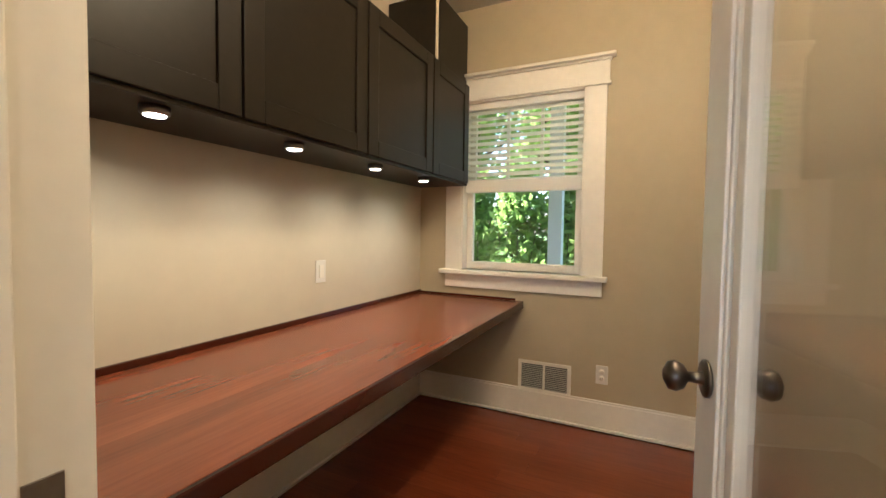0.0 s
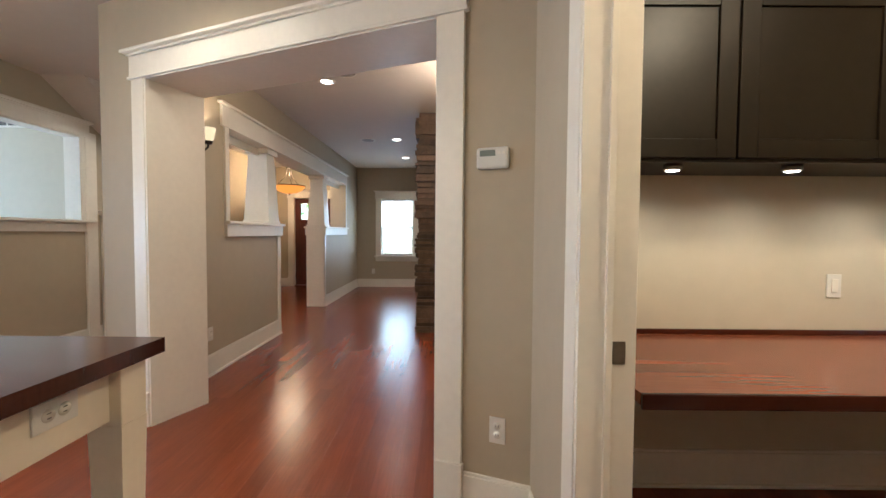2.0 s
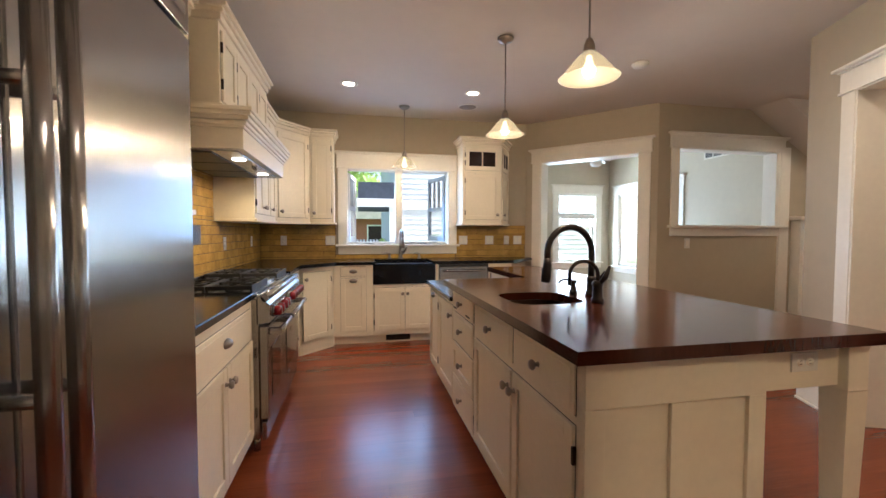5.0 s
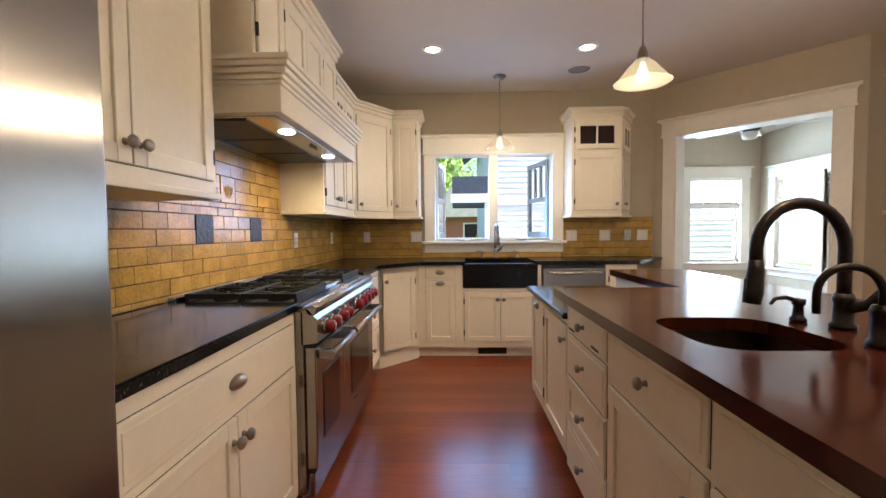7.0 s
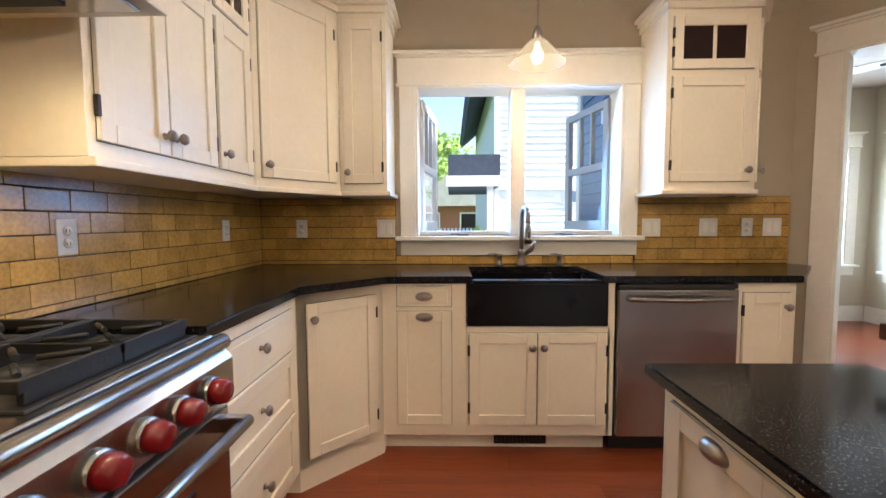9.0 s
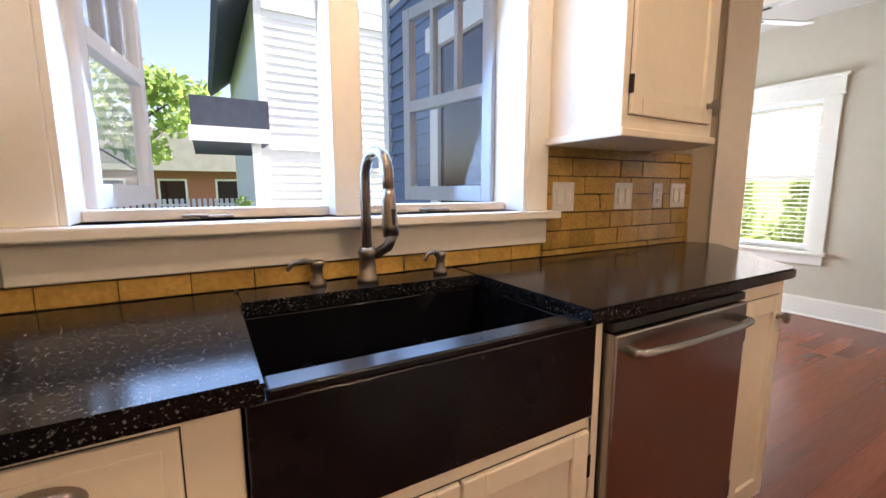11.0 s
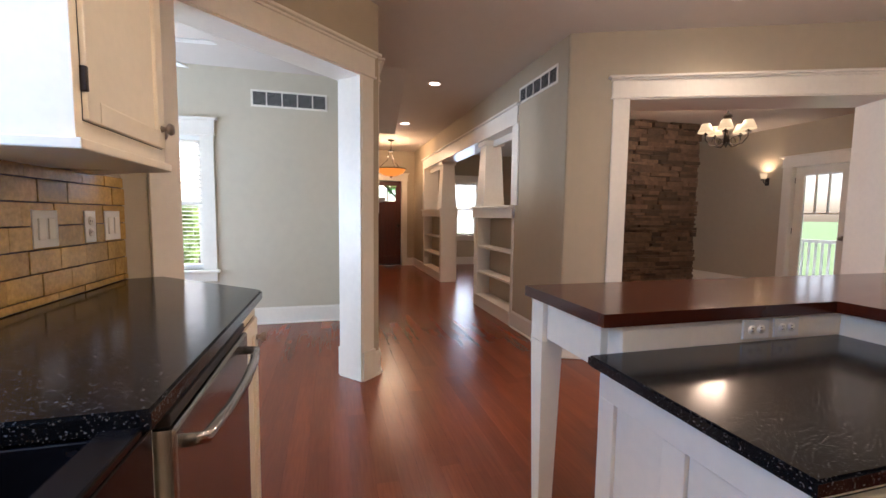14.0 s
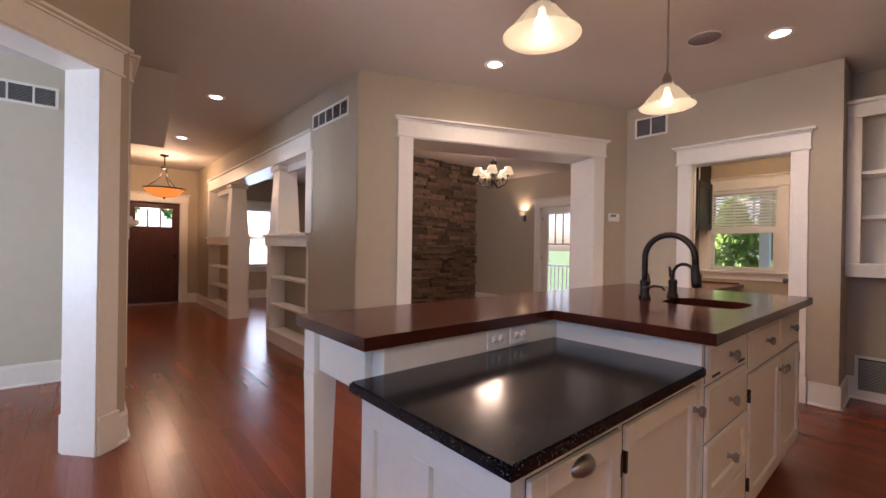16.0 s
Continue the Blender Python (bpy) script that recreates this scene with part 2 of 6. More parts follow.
def arc(c, r, a0, a1, u, v, k=10):
    c, u, v = Vector(c), Vector(u), Vector(v)
    return [c + u * r * math.cos(radians(a0 + (a1 - a0) * i / k)) + v * r * math.sin(radians(a0 + (a1 - a0) * i / k)) for i in range(k + 1)]


def part(name, bm, material, parent=None, label="", kind=""):
    me = bpy.data.meshes.new(name)
    bmesh.ops.recalc_face_normals(bm, faces=bm.faces)
    bm.to_mesh(me)
    bm.free()
    me.materials.append(material)
    ob = new(name, me)
    ob.parent = parent
    return tagged(ob, label, kind=kind)


def thing(name, label, category, group="", m=None, kind=""):
    ob = new(name)
    ob.empty_display_size = 0.1
    if m is not None:
        ob.matrix_world = m
    return tagged(ob, label, category, group, kind)


def structure(name, bm, material, label, category):
    return tagged(part(name, bm, material), label, category, kind="structure")


def B():
    return bmesh.new()


def along(x, y, rz, z=0.0):
    return pose(x, y, z, 0, 0, rz)
# ---- the plan ----
H = 2.73
HEAD = 2.20
ARCH_S, ARCH_RZ, ARCH_L, ARCH_T = (-1.04, -2.555), 68.05, 2.895, 0.38
S_Y, E_X, N_Y = -5.33, 3.45, 0.11
HALL_N, DIN_S, HALL_S = -2.555, -2.277, -4.13
WEST, NORTH, BF_W, BF_S = -7.80, 2.65, -2.75, -7.65
OFF_W, OFF_N, OFF_E = -0.28, 2.70, 1.61


def wall(name, m, length, thick, label, openings=(), z1=H, start=0.0, paint=None):
    bm = B()
    cuts = sorted({start, length, *[s for o in openings for s in o[:2]]})
    for a, b in zip(cuts, cuts[1:]):
        inside = [o for o in openings if o[0] <= a + 1e-6 and o[1] >= b - 1e-6]
        z = 0.0
        for o in sorted(inside, key=lambda o: o[2]):
            if o[2] > z:
                bx(bm, a, b, 0, thick, z, o[2], m)
            z = o[3]
        if z < z1:
            bx(bm, a, b, 0, thick, z, z1, m)
    return structure(name, bm, paint or WALL, label, "wall")


bm = B()
bx(bm, WEST - 0.2, 3.7, HALL_S - 0.17, 2.95, -0.16, -0.012)
bx(bm, BF_W - 0.17, 0.6, -7.9, HALL_S - 0.17, -0.16, -0.012)
bx(bm, 0.6, 3.7, S_Y - 0.2, HALL_S - 0.17, -0.16, -0.012)
structure("floor", bm, FLOORW, "reddish cherry hardwood floor with long narrow planks", "floor")
bm = B()
bx(bm, WEST - 0.2, 3.7, HALL_S - 0.17, 2.95, H, H + 0.2)
bx(bm, BF_W - 0.17, 0.6, -7.9, HALL_S - 0.17, H, H + 0.2)
bx(bm, 0.6, 3.7, S_Y - 0.2, HALL_S - 0.17, H, H + 0.2)
structure("ceiling", bm, CEIL, "smooth painted ceiling with recessed lamps", "ceiling")

M_NORTH = along(-0.41, N_Y, 0)
M_ARCH = along(*ARCH_S, ARCH_RZ)
M_SOUTH = along(3.6, S_Y, 180)
M_DIAG = along(0.05, S_Y, 132)
M_PASS = along(-1.03, HALL_S, 180)
M_OFFN = along(-0.41, OFF_N, 0)
M_DINN = along(WEST, NORTH, 0)
M_WEST = along(WEST, -5.0, 90)
M_BFW = along(BF_W, BF_S, 90)
M_BFS = along(0.58, BF_S, 180)

ARCH_O = (0.47, 2.455, 0, HEAD)
DIAG_O = (0.215, 1.425, 0, HEAD)
PASS_O = (0.25, 1.63, 1.36, 2.245)
ODOOR_O = (1.065, 1.845, 0, 2.06)
SINKW_O = (1.17, 2.48, 1.12, 2.07)
OFFW_O = (0.46, 1.28, 0.95, 2.11)
PDOOR_O = (-2.95 - WEST, -2.15 - WEST, 0, 2.07)
FDOOR_O = (1.25, 2.15, 0, 2.04)
LIVW_O = (3.27, 4.03, 0.72, 2.04)
BFW_O = (1.17, 1.88, 0.62, 2.03)
BFW2_O = (0.32, 1.03, 0.62, 2.03)
BFS_O = ((2.20, 3.04, 0.68, 2.06), (0.90, 1.75, 0.68, 2.06))

wall("wall_north", M_NORTH, 2.14, 0.13, "greige painted kitchen wall beside the office door", [ODOOR_O])
wall("wall_arch", M_ARCH, ARCH_L, ARCH_T, "greige painted angled wall with a wide cased opening", [ARCH_O])
wall("wall_south", M_SOUTH, 3.55, 0.18, "greige painted kitchen wall around the sink window", [SINKW_O])
wall("wall_diagonal", M_DIAG, 1.614, 0.20, "greige painted diagonal wall with a cased doorway", [DIAG_O])
wall("wall_pass", M_PASS, -1.03 - WEST, 0.15, "greige painted hall wall with a pass-through opening", [PASS_O])
wall("wall_east", along(E_X, 0.95, -90), 6.45, 0.15, "greige painted wall behind the range and refrigerator")
wall("wall_recess", along(1.73, 0.60, 0), 1.72, 0.13, "greige painted back wall of the shelf recess")
wall("wall_office_east", along(OFF_E, 2.88, -90), 2.64, 0.12, "greige painted wall between office and kitchen recess")
wall("wall_office_west", along(OFF_W, 0.24, 90), 2.46, 0.13, "greige painted wall behind the office desk, lamp light in its colour", paint=WALL_LIT)
wall("wall_office_north", M_OFFN, 2.08, 0.18, "greige painted wall around the office window, warm lamp light in its colour", [OFFW_O], paint=WALL_WARM)
wall("wall_dining_north", M_DINN, -0.41 - WEST, 0.18, "greige painted dining room wall with a glazed door", [PDOOR_O])
wall("wall_west", M_WEST, 7.83, 0.18, "greige painted wall with the front door and a window", [FDOOR_O, LIVW_O])
wall("wall_breakfast_west", M_BFW, 3.37, 0.15, "greige painted breakfast room wall with paired windows, daylight in its colour", [BFW2_O, BFW_O], paint=WALL_LIT)
wall("wall_breakfast_south", M_BFS, 3.48, 0.18, "greige painted breakfast room wall with windows, daylight in its colour", list(BFS_O), paint=WALL_LIT)
bm = B()
bx(bm, 0.40, 0.58, BF_S - 0.18, S_Y - 0.18, -0.4, H + 0.6)
structure("wall_breakfast_east", bm, WALL, "plain breakfast room side wall", "wall")
# the partition between hall and living room
bm = B()
bx(bm, -2.05, -1.06, HALL_N, DIN_S, 0, H)
bx(bm, -6.70, -2.05, HALL_N, DIN_S, 2.39, H)
bx(bm, WEST, -6.70, HALL_N, DIN_S, 0, H)
structure("wall_partition", bm, WALL, "greige painted partition over a colonnade", "wall")
# sloping soffit under the stair
bm = B()
prism(bm, [(-2.25, H), (-3.1, H), (-3.1, 2.22)], 0, 0.42, Matrix(((1, 0, 0, 0), (0, 0, 1, HALL_S), (0, 1, 0, 0), (0, 0, 0, 1))))
structure("soffit", bm, CEIL, "sloping painted soffit under the stair", "soffit")


# ---- trim ----
def casing(name, m, o, label, w=0.115, head=0.135, proud=0.022, stool=False, depth=0.13, jamb=True, base_block=True):
    """Flat craftsman casing with a crowned head round an opening of a wall."""
    s0, s1, z0, z1 = o
    root = thing(name, label, "door casing" if not stool else "window casing", kind="structure")
    low = z0
    for a, b in ((s0 - w, s0), (s1, s1 + w)):
        part("side_casing", bx(B(), a, b, -proud, 0.0, low, z1, m, 0.003), TRIM, root)
    part("head_casing", bx(B(), s0 - w - 0.012, s1 + w + 0.012, -proud - 0.004, 0, z1, z1 + head, m, 0.003), TRIM, root)
    bm = B()
    bx(bm, s0 - w - 0.022, s1 + w + 0.022, -proud - 0.016, 0, z1 + head, z1 + head + 0.014, m, 0.003)
    bx(bm, s0 - w - 0.045, s1 + w + 0.045, -proud - 0.042, 0, z1 + head + 0.014, z1 + head + 0.034, m, 0.006)
    part("crown", bm, TRIM, root)
    part("fillet", bx(B(), s0 - w - 0.02, s1 + w + 0.02, -proud - 0.012, 0, z1 - 0.008, z1 + 0.008, m, 0.003), TRIM, root)
    if jamb:
        for a, b in ((s0, s0 + 0.016), (s1 - 0.016, s1)):
            part("jamb", bx(B(), a, b, -proud + 0.004, depth + 0.004, z0, z1, m, 0.002), TRIM, root)
        part("jamb_head", bx(B(), s0 + 0.016, s1 - 0.016, -proud + 0.004, depth + 0.004, z1 - 0.016, z1, m, 0.002), TRIM, root)
    if stool:
        part("stool", bx(B(), s0 - w - 0.03, s1 + w + 0.03, -0.07, depth * 0.7, z0 - 0.03, z0, m, 0.006), TRIM, root)
        part("apron", bx(B(), s0 - w, s1 + w, -proud, 0, z0 - 0.125, z0 - 0.03, m, 0.004), TRIM, root)
    elif base_block:
        for a, b in ((s0 - w - 0.008, s0 + 0.004), (s1 - 0.004, s1 + w + 0.008)):
            part("plinth_block", bx(B(), a, b, -proud - 0.012, 0, 0, 0.22, m, 0.004), TRIM, root)
    return root


casing("trim_arch", M_ARCH, ARCH_O, "white wooden casing round the wide dining opening", depth=ARCH_T)
casing("trim_diagonal", M_DIAG, DIAG_O, "white wooden casing round the breakfast room doorway", depth=0.20)
casing("trim_office_door", M_NORTH, ODOOR_O, "white wooden casing round the office doorway", depth=0.13, w=0.10)
casing("trim_pass", M_PASS, PASS_O, "white wooden casing round the pass-through", stool=True, depth=0.15, w=0.09)
casing("trim_sink_window", M_SOUTH, SINKW_O, "white wooden casing and stool of the sink window", stool=True, depth=0.18, head=0.166, w=0.10)
casing("trim_office_window", M_OFFN, OFFW_O, "white wooden casing and stool of the office window", stool=True, depth=0.18)
casing("trim_glazed_door", M_DINN, PDOOR_O, "white wooden casing round the glazed dining door", depth=0.18)
casing("trim_front_door", M_WEST, FDOOR_O, "white wooden casing round the front door", depth=0.18)
casing("trim_living_window", M_WEST, LIVW_O, "white wooden casing of the living room window", stool=True, depth=0.18)
casing("trim_breakfast_west", M_BFW, (0.32, 1.88, 0.62, 2.03), "white wooden casing round the paired breakfast room windows", stool=True, depth=0.15)
structure("trim_mullion", bx(B(), 1.03, 1.17, -0.018, 0.12, 0.622, 2.012, M_BFW, 0.003), TRIM, "white wooden mullion between the paired windows", "trim")
for o in BFS_O:
    casing("trim_breakfast_south", M_BFS, o, "white wooden casing of the breakfast room window", stool=True, depth=0.18)
# far side of the diagonal doorway
casing("trim_diagonal_inner", M_DIAG @ pose(1.64, 0.20, 0, 0, 0, 180), (0.215, 1.425, 0, HEAD), "white wooden casing on the breakfast room side", jamb=False)


def baseboard(m, spans, label="tall white wooden baseboard"):
    for a, b in spans:
        root = thing("baseboard", label, "baseboard", kind="structure")
        part("board", bx(B(), a, b, -0.016, 0, 0, 0.17, m, 0.003), TRIM, root)
        part("cap", bx(B(), a, b, -0.012, 0, 0.17, 0.185, m, 0.004), TRIM, root)
        part("shoe", bx(B(), a, b, -0.03, -0.016, 0, 0.018, m, 0.004), TRIM, root)


baseboard(M_ARCH, [(0.0, 0.35), (2.58, 2.89)])
baseboard(M_NORTH, [(0.48, 0.95), (1.96, 2.14)])
baseboard(along(1.73, 0.098, 90), [(0, 0.47)])
baseboard(M_DIAG, [(1.55, 1.614)])
baseboard(M_PASS, [(0.0, -1.03 - WEST)])
baseboard(along(1.73, 0.60, 0), [(0, 1.27)])
baseboard(along(OFF_E, 2.70, -90), [(0, 2.37)])
baseboard(along(OFF_W, 0.33, 90), [(0, 2.37)])
baseboard(M_OFFN, [(0.146, 2.08)])
baseboard(M_DINN, [(0, 4.72), (5.77, 7.17)])
baseboard(M_WEST, [(0.9, 1.12), (2.28, 2.44), (2.74, 7.6)])
baseboard(M_BFW, [(0.02, 3.35)])
baseboard(M_BFS, [(0.18, 3.31)])
baseboard(along(WEST, HALL_N, 0), [(0.02, 1.10), (5.75, 6.72)])
baseboard(along(-1.45, DIN_S, 180), [(0.02, 1.87), (3.72, 6.33)])


# ---- windows ----
def window_unit(name, m, o, depth, label, style="hung", muntins=0, blind=0.0, tilt=35, sash_mat=TRIM):
    s0, s1, z0, z1 = o
    s0, s1, z1 = s0 + 0.016, s1 - 0.016, z1 - 0.016
    root = thing(name, label, "window", kind="structure")
    zm = (z0 + z1) / 2

    def sash(a, b, lo, hi, y, w=0.045):
        bm = B()
        for r in ((a, a + w, lo, hi), (b - w, b, lo, hi), (a + w, b - w, lo, lo + w * 1.2), (a + w, b - w, hi - w, hi)):
            bx(bm, r[0], r[1], y, y + 0.035, r[2], r[3], m, 0.003)
        s = part("sash", bm, sash_mat, root)
        p = part("pane", bx(B(), a + w - 0.004, b - w + 0.004, y + 0.015, y + 0.019, lo + w, hi - w, m), PANE, s)
        p.visible_shadow = False
        for k in range(muntins):
            x = a + w + (b - a - 2 * w) * (k + 1) / (muntins + 1)
            part("muntin", bx(B(), x - 0.01, x + 0.01, y + 0.004, y + 0.03, lo + w, hi - w, m, 0.002), sash_mat, s)

    sash(s0, s1, zm - 0.02, z1, depth - 0.05)
    keep = muntins
    muntins = 0
    sash(s0, s1, z0, zm + 0.02, depth - 0.09)
    muntins = keep
    if blind:
        b = thing("window_blind", "white horizontal slat blind, " + ("lowered" if blind > 0.8 else "half raised"), "blind")
        part("head_rail", bx(B(), s0, s1, 0.012, 0.055, z1 - 0.045, z1, m, 0.003), BLIND, b)
        low = z1 - (z1 - z0) * blind
        n = int((z1 - 0.06 - low) / 0.042)
        for i in range(n):
            z = z1 - 0.065 - i * 0.042
            part("slat", bx(B(), s0 + 0.006, s1 - 0.006, -0.024, 0.024, -0.0014, 0.0014, m @ pose(0, 0.034, z, tilt, 0, 0)), BLIND, b)
        part("bottom_rail", bx(B(), s0 + 0.004, s1 - 0.004, 0.012, 0.055, low - 0.015, low + 0.02 + (0.05 if blind < 0.8 else 0), m, 0.004), BLIND, b)
        for s in (s0 + 0.1, s1 - 0.1):
            part("cord", tube(B(), [m @ Vector((s, 0.034, low)), m @ Vector((s, 0.034, z1 - 0.04))], 0.0012, 5), BLIND, b)
    return root


window_unit("window_1", M_OFFN, OFFW_O, 0.15, "white double-hung office window above the desk", muntins=2, blind=0.52, tilt=40)
window_unit("window_2", M_WEST, LIVW_O, 0.15, "white double-hung living room window", muntins=2, blind=0.97, tilt=-12)
for o in (BFW_O, BFW2_O):
    window_unit("window_3", M_BFW, o, 0.13, "white double-hung breakfast room window", muntins=2, blind=0.97, tilt=-12)
for o in BFS_O:
    window_unit("window_4", M_BFS, o, 0.15, "white double-hung breakfast room window", muntins=2, blind=0.35, tilt=-20)

# the sink window: two casements swung outwards
win = thing("window_5", "white wooden sink window with two casements swung open outwards", "window", kind="structure")
s0, s1, z0, z1 = SINKW_O
sm = (s0 + s1) / 2
part("mullion", bx(B(), sm - 0.045, sm + 0.045, 0.02, 0.17, z0, z1 - 0.016, M_SOUTH, 0.004), TRIM, win)
for hinge, rz, lo, hi in ((s0 + 0.02, 82, 0, 1), (s1 - 0.02, 103, 1, 0)):
    mm = M_SOUTH @ pose(hinge, 0.16, z0 + 0.03, 0, 0, rz)
    w, h, t = 0.56, z1 - z0 - 0.07, 0.05
    bm = B()
    for r in ((0, t, 0, h), (w - t, w, 0, h), (t, w - t, 0, t * 1.3), (t, w - t, h - t, h), (t, w - t, h * 0.5 - 0.025, h * 0.5 + 0.025)):
        bx(bm, r[0], r[1], -0.02, 0.02, r[2], r[3], mm, 0.003)
    # right sash and all muntins darker blue-grey than the white left sash
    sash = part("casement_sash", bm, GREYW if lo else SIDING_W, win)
    for k in (1, 2):
        x = t + (w - 2 * t) * k / 3
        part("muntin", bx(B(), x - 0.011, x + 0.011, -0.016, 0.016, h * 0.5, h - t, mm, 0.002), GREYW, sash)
    part("pane", bx(B(), t - 0.005, w - t + 0.005, -0.003, 0.003, t, h - t, mm), PANE, sash).visible_shadow = False
for a, b in ((s0 + 0.016, sm - 0.045), (sm + 0.045, s1 - 0.016)):
    part("sill_rail", bx(B(), a, b, 0.09, 0.17, z0, z0 + 0.03, M_SOUTH, 0.004), TRIM, win)
    bm = B()
    c = (a + b) / 2
    bx(bm, c - 0.05, c + 0.03, 0.06, 0.085, z0, z0 + 0.012, M_SOUTH, 0.004)
    bx(bm, c - 0.09, c - 0.03, 0.05, 0.062, z0 + 0.008, z0 + 0.016, M_SOUTH, 0.003)
    part("crank", bm, NICKEL, win, "metal casement crank")


# ---- doors ----
def leaf(name, m, w, h, label, lite=None, material=TRIM, panes=0, knob=True, knob_mat=NICKEL, panels=(), border=0.0):
    """A door leaf: local x from the hinge, front at -y."""
    root = thing(name, label, "door", kind="structure")
    st, t = 0.115, 0.042
    bm = B()
    for r in ((0, st, 0, h), (w - st, w, 0, h), (st, w - st, 0, 0.20), (st, w - st, h - st, h)):
        bx(bm, r[0], r[1], -t / 2, t / 2, r[2], r[3], m, 0.003)
    if lite and lite[0] > 0.3:
        bx(bm, st, w - st, -t / 2, t / 2, lite[0] - 0.09, lite[0], m, 0.003)
    part("leaf_frame", bm, material, root)
    if lite:
        a, b = lite
        part("pane", bx(B(), st - 0.006, w - st + 0.006, -0.004, 0.004, a, b, m), FROST if material is DOORW else PANE, root).visible_shadow = False
        bm = B()
        for r in ((st, st + 0.016, a, b), (w - st - 0.016, w - st, a, b), (st, w - st, a, a + 0.016), (st, w - st, b - 0.016, b)):
            bx(bm, r[0], r[1], -0.016, 0.016, r[2], r[3], m, 0.003)
        part("glazing_bead", bm, material, root)
        for k in range(panes - 1):
            x = st + (w - 2 * st) * (k + 1) / panes
            lo = a if material is DOORW else a + (b - a) * 0.62
            part("muntin", bx(B(), x - 0.012, x + 0.012, -0.014, 0.014, lo, b, m, 0.002), material, root)
        for x in (st + border, w - st - border) if border else ():
            part("muntin", bx(B(), x - 0.017, x + 0.017, -0.015, 0.015, a, b, m, 0.003), material, root)
        if panes and material is not DOORW:
            part("muntin", bx(B(), st, w - st, -0.014, 0.014, a + (b - a) * 0.62 - 0.012, a + (b - a) * 0.62 + 0.012, m, 0.002), material, root)
    for x0, x1, a, b in panels:
        part("panel", bx(B(), x0, x1, -0.010, 0.010, a, b, m, 0.004), material, root)
    if knob:
        for side in (-1, 1):
            k = part("knob", lathe(B(), [(0.028, 0), (0.03, 0.004), (0.012, 0.010), (0.010, 0.034), (0.024, 0.042), (0.030, 0.056), (0.026, 0.068), (0.010, 0.076), (0.0, 0.077)],
                     m @ pose(w - 0.065, side * t / 2, 0.93, 90 if side < 0 else -90, 0, 0), 18), knob_mat, root, "oval satin metal knob")
            part("rose", lathe(B(), [(0.0, 0), (0.036, 0.001), (0.036, 0.006), (0.03, 0.009), (0.0, 0.009)], m @ pose(w - 0.065, side * t / 2, 0.93, 90 if side < 0 else -90, 0, 0), 18), knob_mat, root)
    part("latch", bx(B(), w - 0.001, w + 0.003, -0.011, 0.011, 0.90, 0.96, m, 0.001), NICKEL, root)
    for z in (0.2, h / 2, h - 0.2):
        part("hinge", tube(B(), [m @ Vector((-0.006, -t / 2 - 0.004, z - 0.045)), m @ Vector((-0.006, -t / 2 - 0.004, z + 0.045))], 0.007, 8), BRONZE, root, "dark bronze hinge")
    return root


leaf("door_1", pose(1.436, 0.275, 0.008, 0, 0, 98.8), 0.73, 2.03, "white glazed office door with slim grille bars, standing open", lite=(0.20, 1.915), knob_mat=PEWTER, border=0.05)
leaf("door_2", M_DINN @ pose(PDOOR_O[0] + 0.02, 0.10, 0.027), 0.76, 2.02, "white glazed porch door with grille bars, closed", lite=(0.30, 1.90), panes=3)
leaf("door_3", M_WEST @ pose(FDOOR_O[0] + 0.02, 0.10, 0.027), 0.86, 2.00, "dark mahogany front door with three small panes", lite=(1.50, 1.86), material=DOORW, panes=3, knob_mat=BRONZE,
     panels=[(0.11, 0.405, 0.19, 1.42), (0.405, 0.455, 0.19, 1.42), (0.455, 0.75, 0.19, 1.42)])
bm = B()
bx(bm, FDOOR_O[0], FDOOR_O[1], 0.0, 0.18, 0.0, 0.026, M_WEST, 0.004)
bx(bm, PDOOR_O[0], PDOOR_O[1], 0.0, 0.18, 0.0, 0.026, M_DINN, 0.004)
structure("trim_threshold", bm, DOORW, "dark wooden door threshold", "threshold")
bm = B()
bx(bm, ODOOR_O[0] + 0.016, ODOOR_O[0] + 0.019, 0.072, 0.105, 0.905, 0.965, M_NORTH, 0.001)
tagged(part("strike_plate", bm, NICKEL), "worn satin metal strike plate on the jamb", "strike plate", kind="structure")
bm = B()
for a, b in ((ODOOR_O[0] + 0.016, ODOOR_O[0] + 0.028), (ODOOR_O[1] - 0.028, ODOOR_O[1] - 0.016)):
    bx(bm, a, b, 0.05, 0.068, 0, 2.044, M_NORTH, 0.002)
structure("trim_door_stop", bm, TRIM, "white wooden door stop strip", "door stop")
# ---- lamps ----
def downlight(x, y, watts=9):
    root = thing("recessed_downlight", "round white recessed ceiling lamp, lit", "ceiling lamp", "recessed ceiling lamps")
    m = pose(x, y, H)
    part("trim_ring", lathe(B(), [(0.058, -0.001), (0.060, -0.006), (0.085, -0.006), (0.088, 0.0)], m, 24), TRIM, root)
    part("lens", lathe(B(), [(0.0, -0.003), (0.058, -0.003), (0.058, 0.0), (0.0, 0.0)], m, 24), CAN, root, "glowing lamp lens")
    lamp("downlight_lamp", "SPOT", pose(x, y, H - 0.02), watts, (1, 0.80, 0.56), 0.08, 150, 0.9)


for x, y in ((2.37, -4.25), (1.10, -4.27), (-0.18, -1.78), (1.48, -0.70), (-2.64, -3.32), (-4.80, -3.30), (-2.39, -1.43), (-4.91, -1.03), (-6.50, -1.04)):
    downlight(x, y, 11 if (x, y) == (1.48, -0.70) else 9)


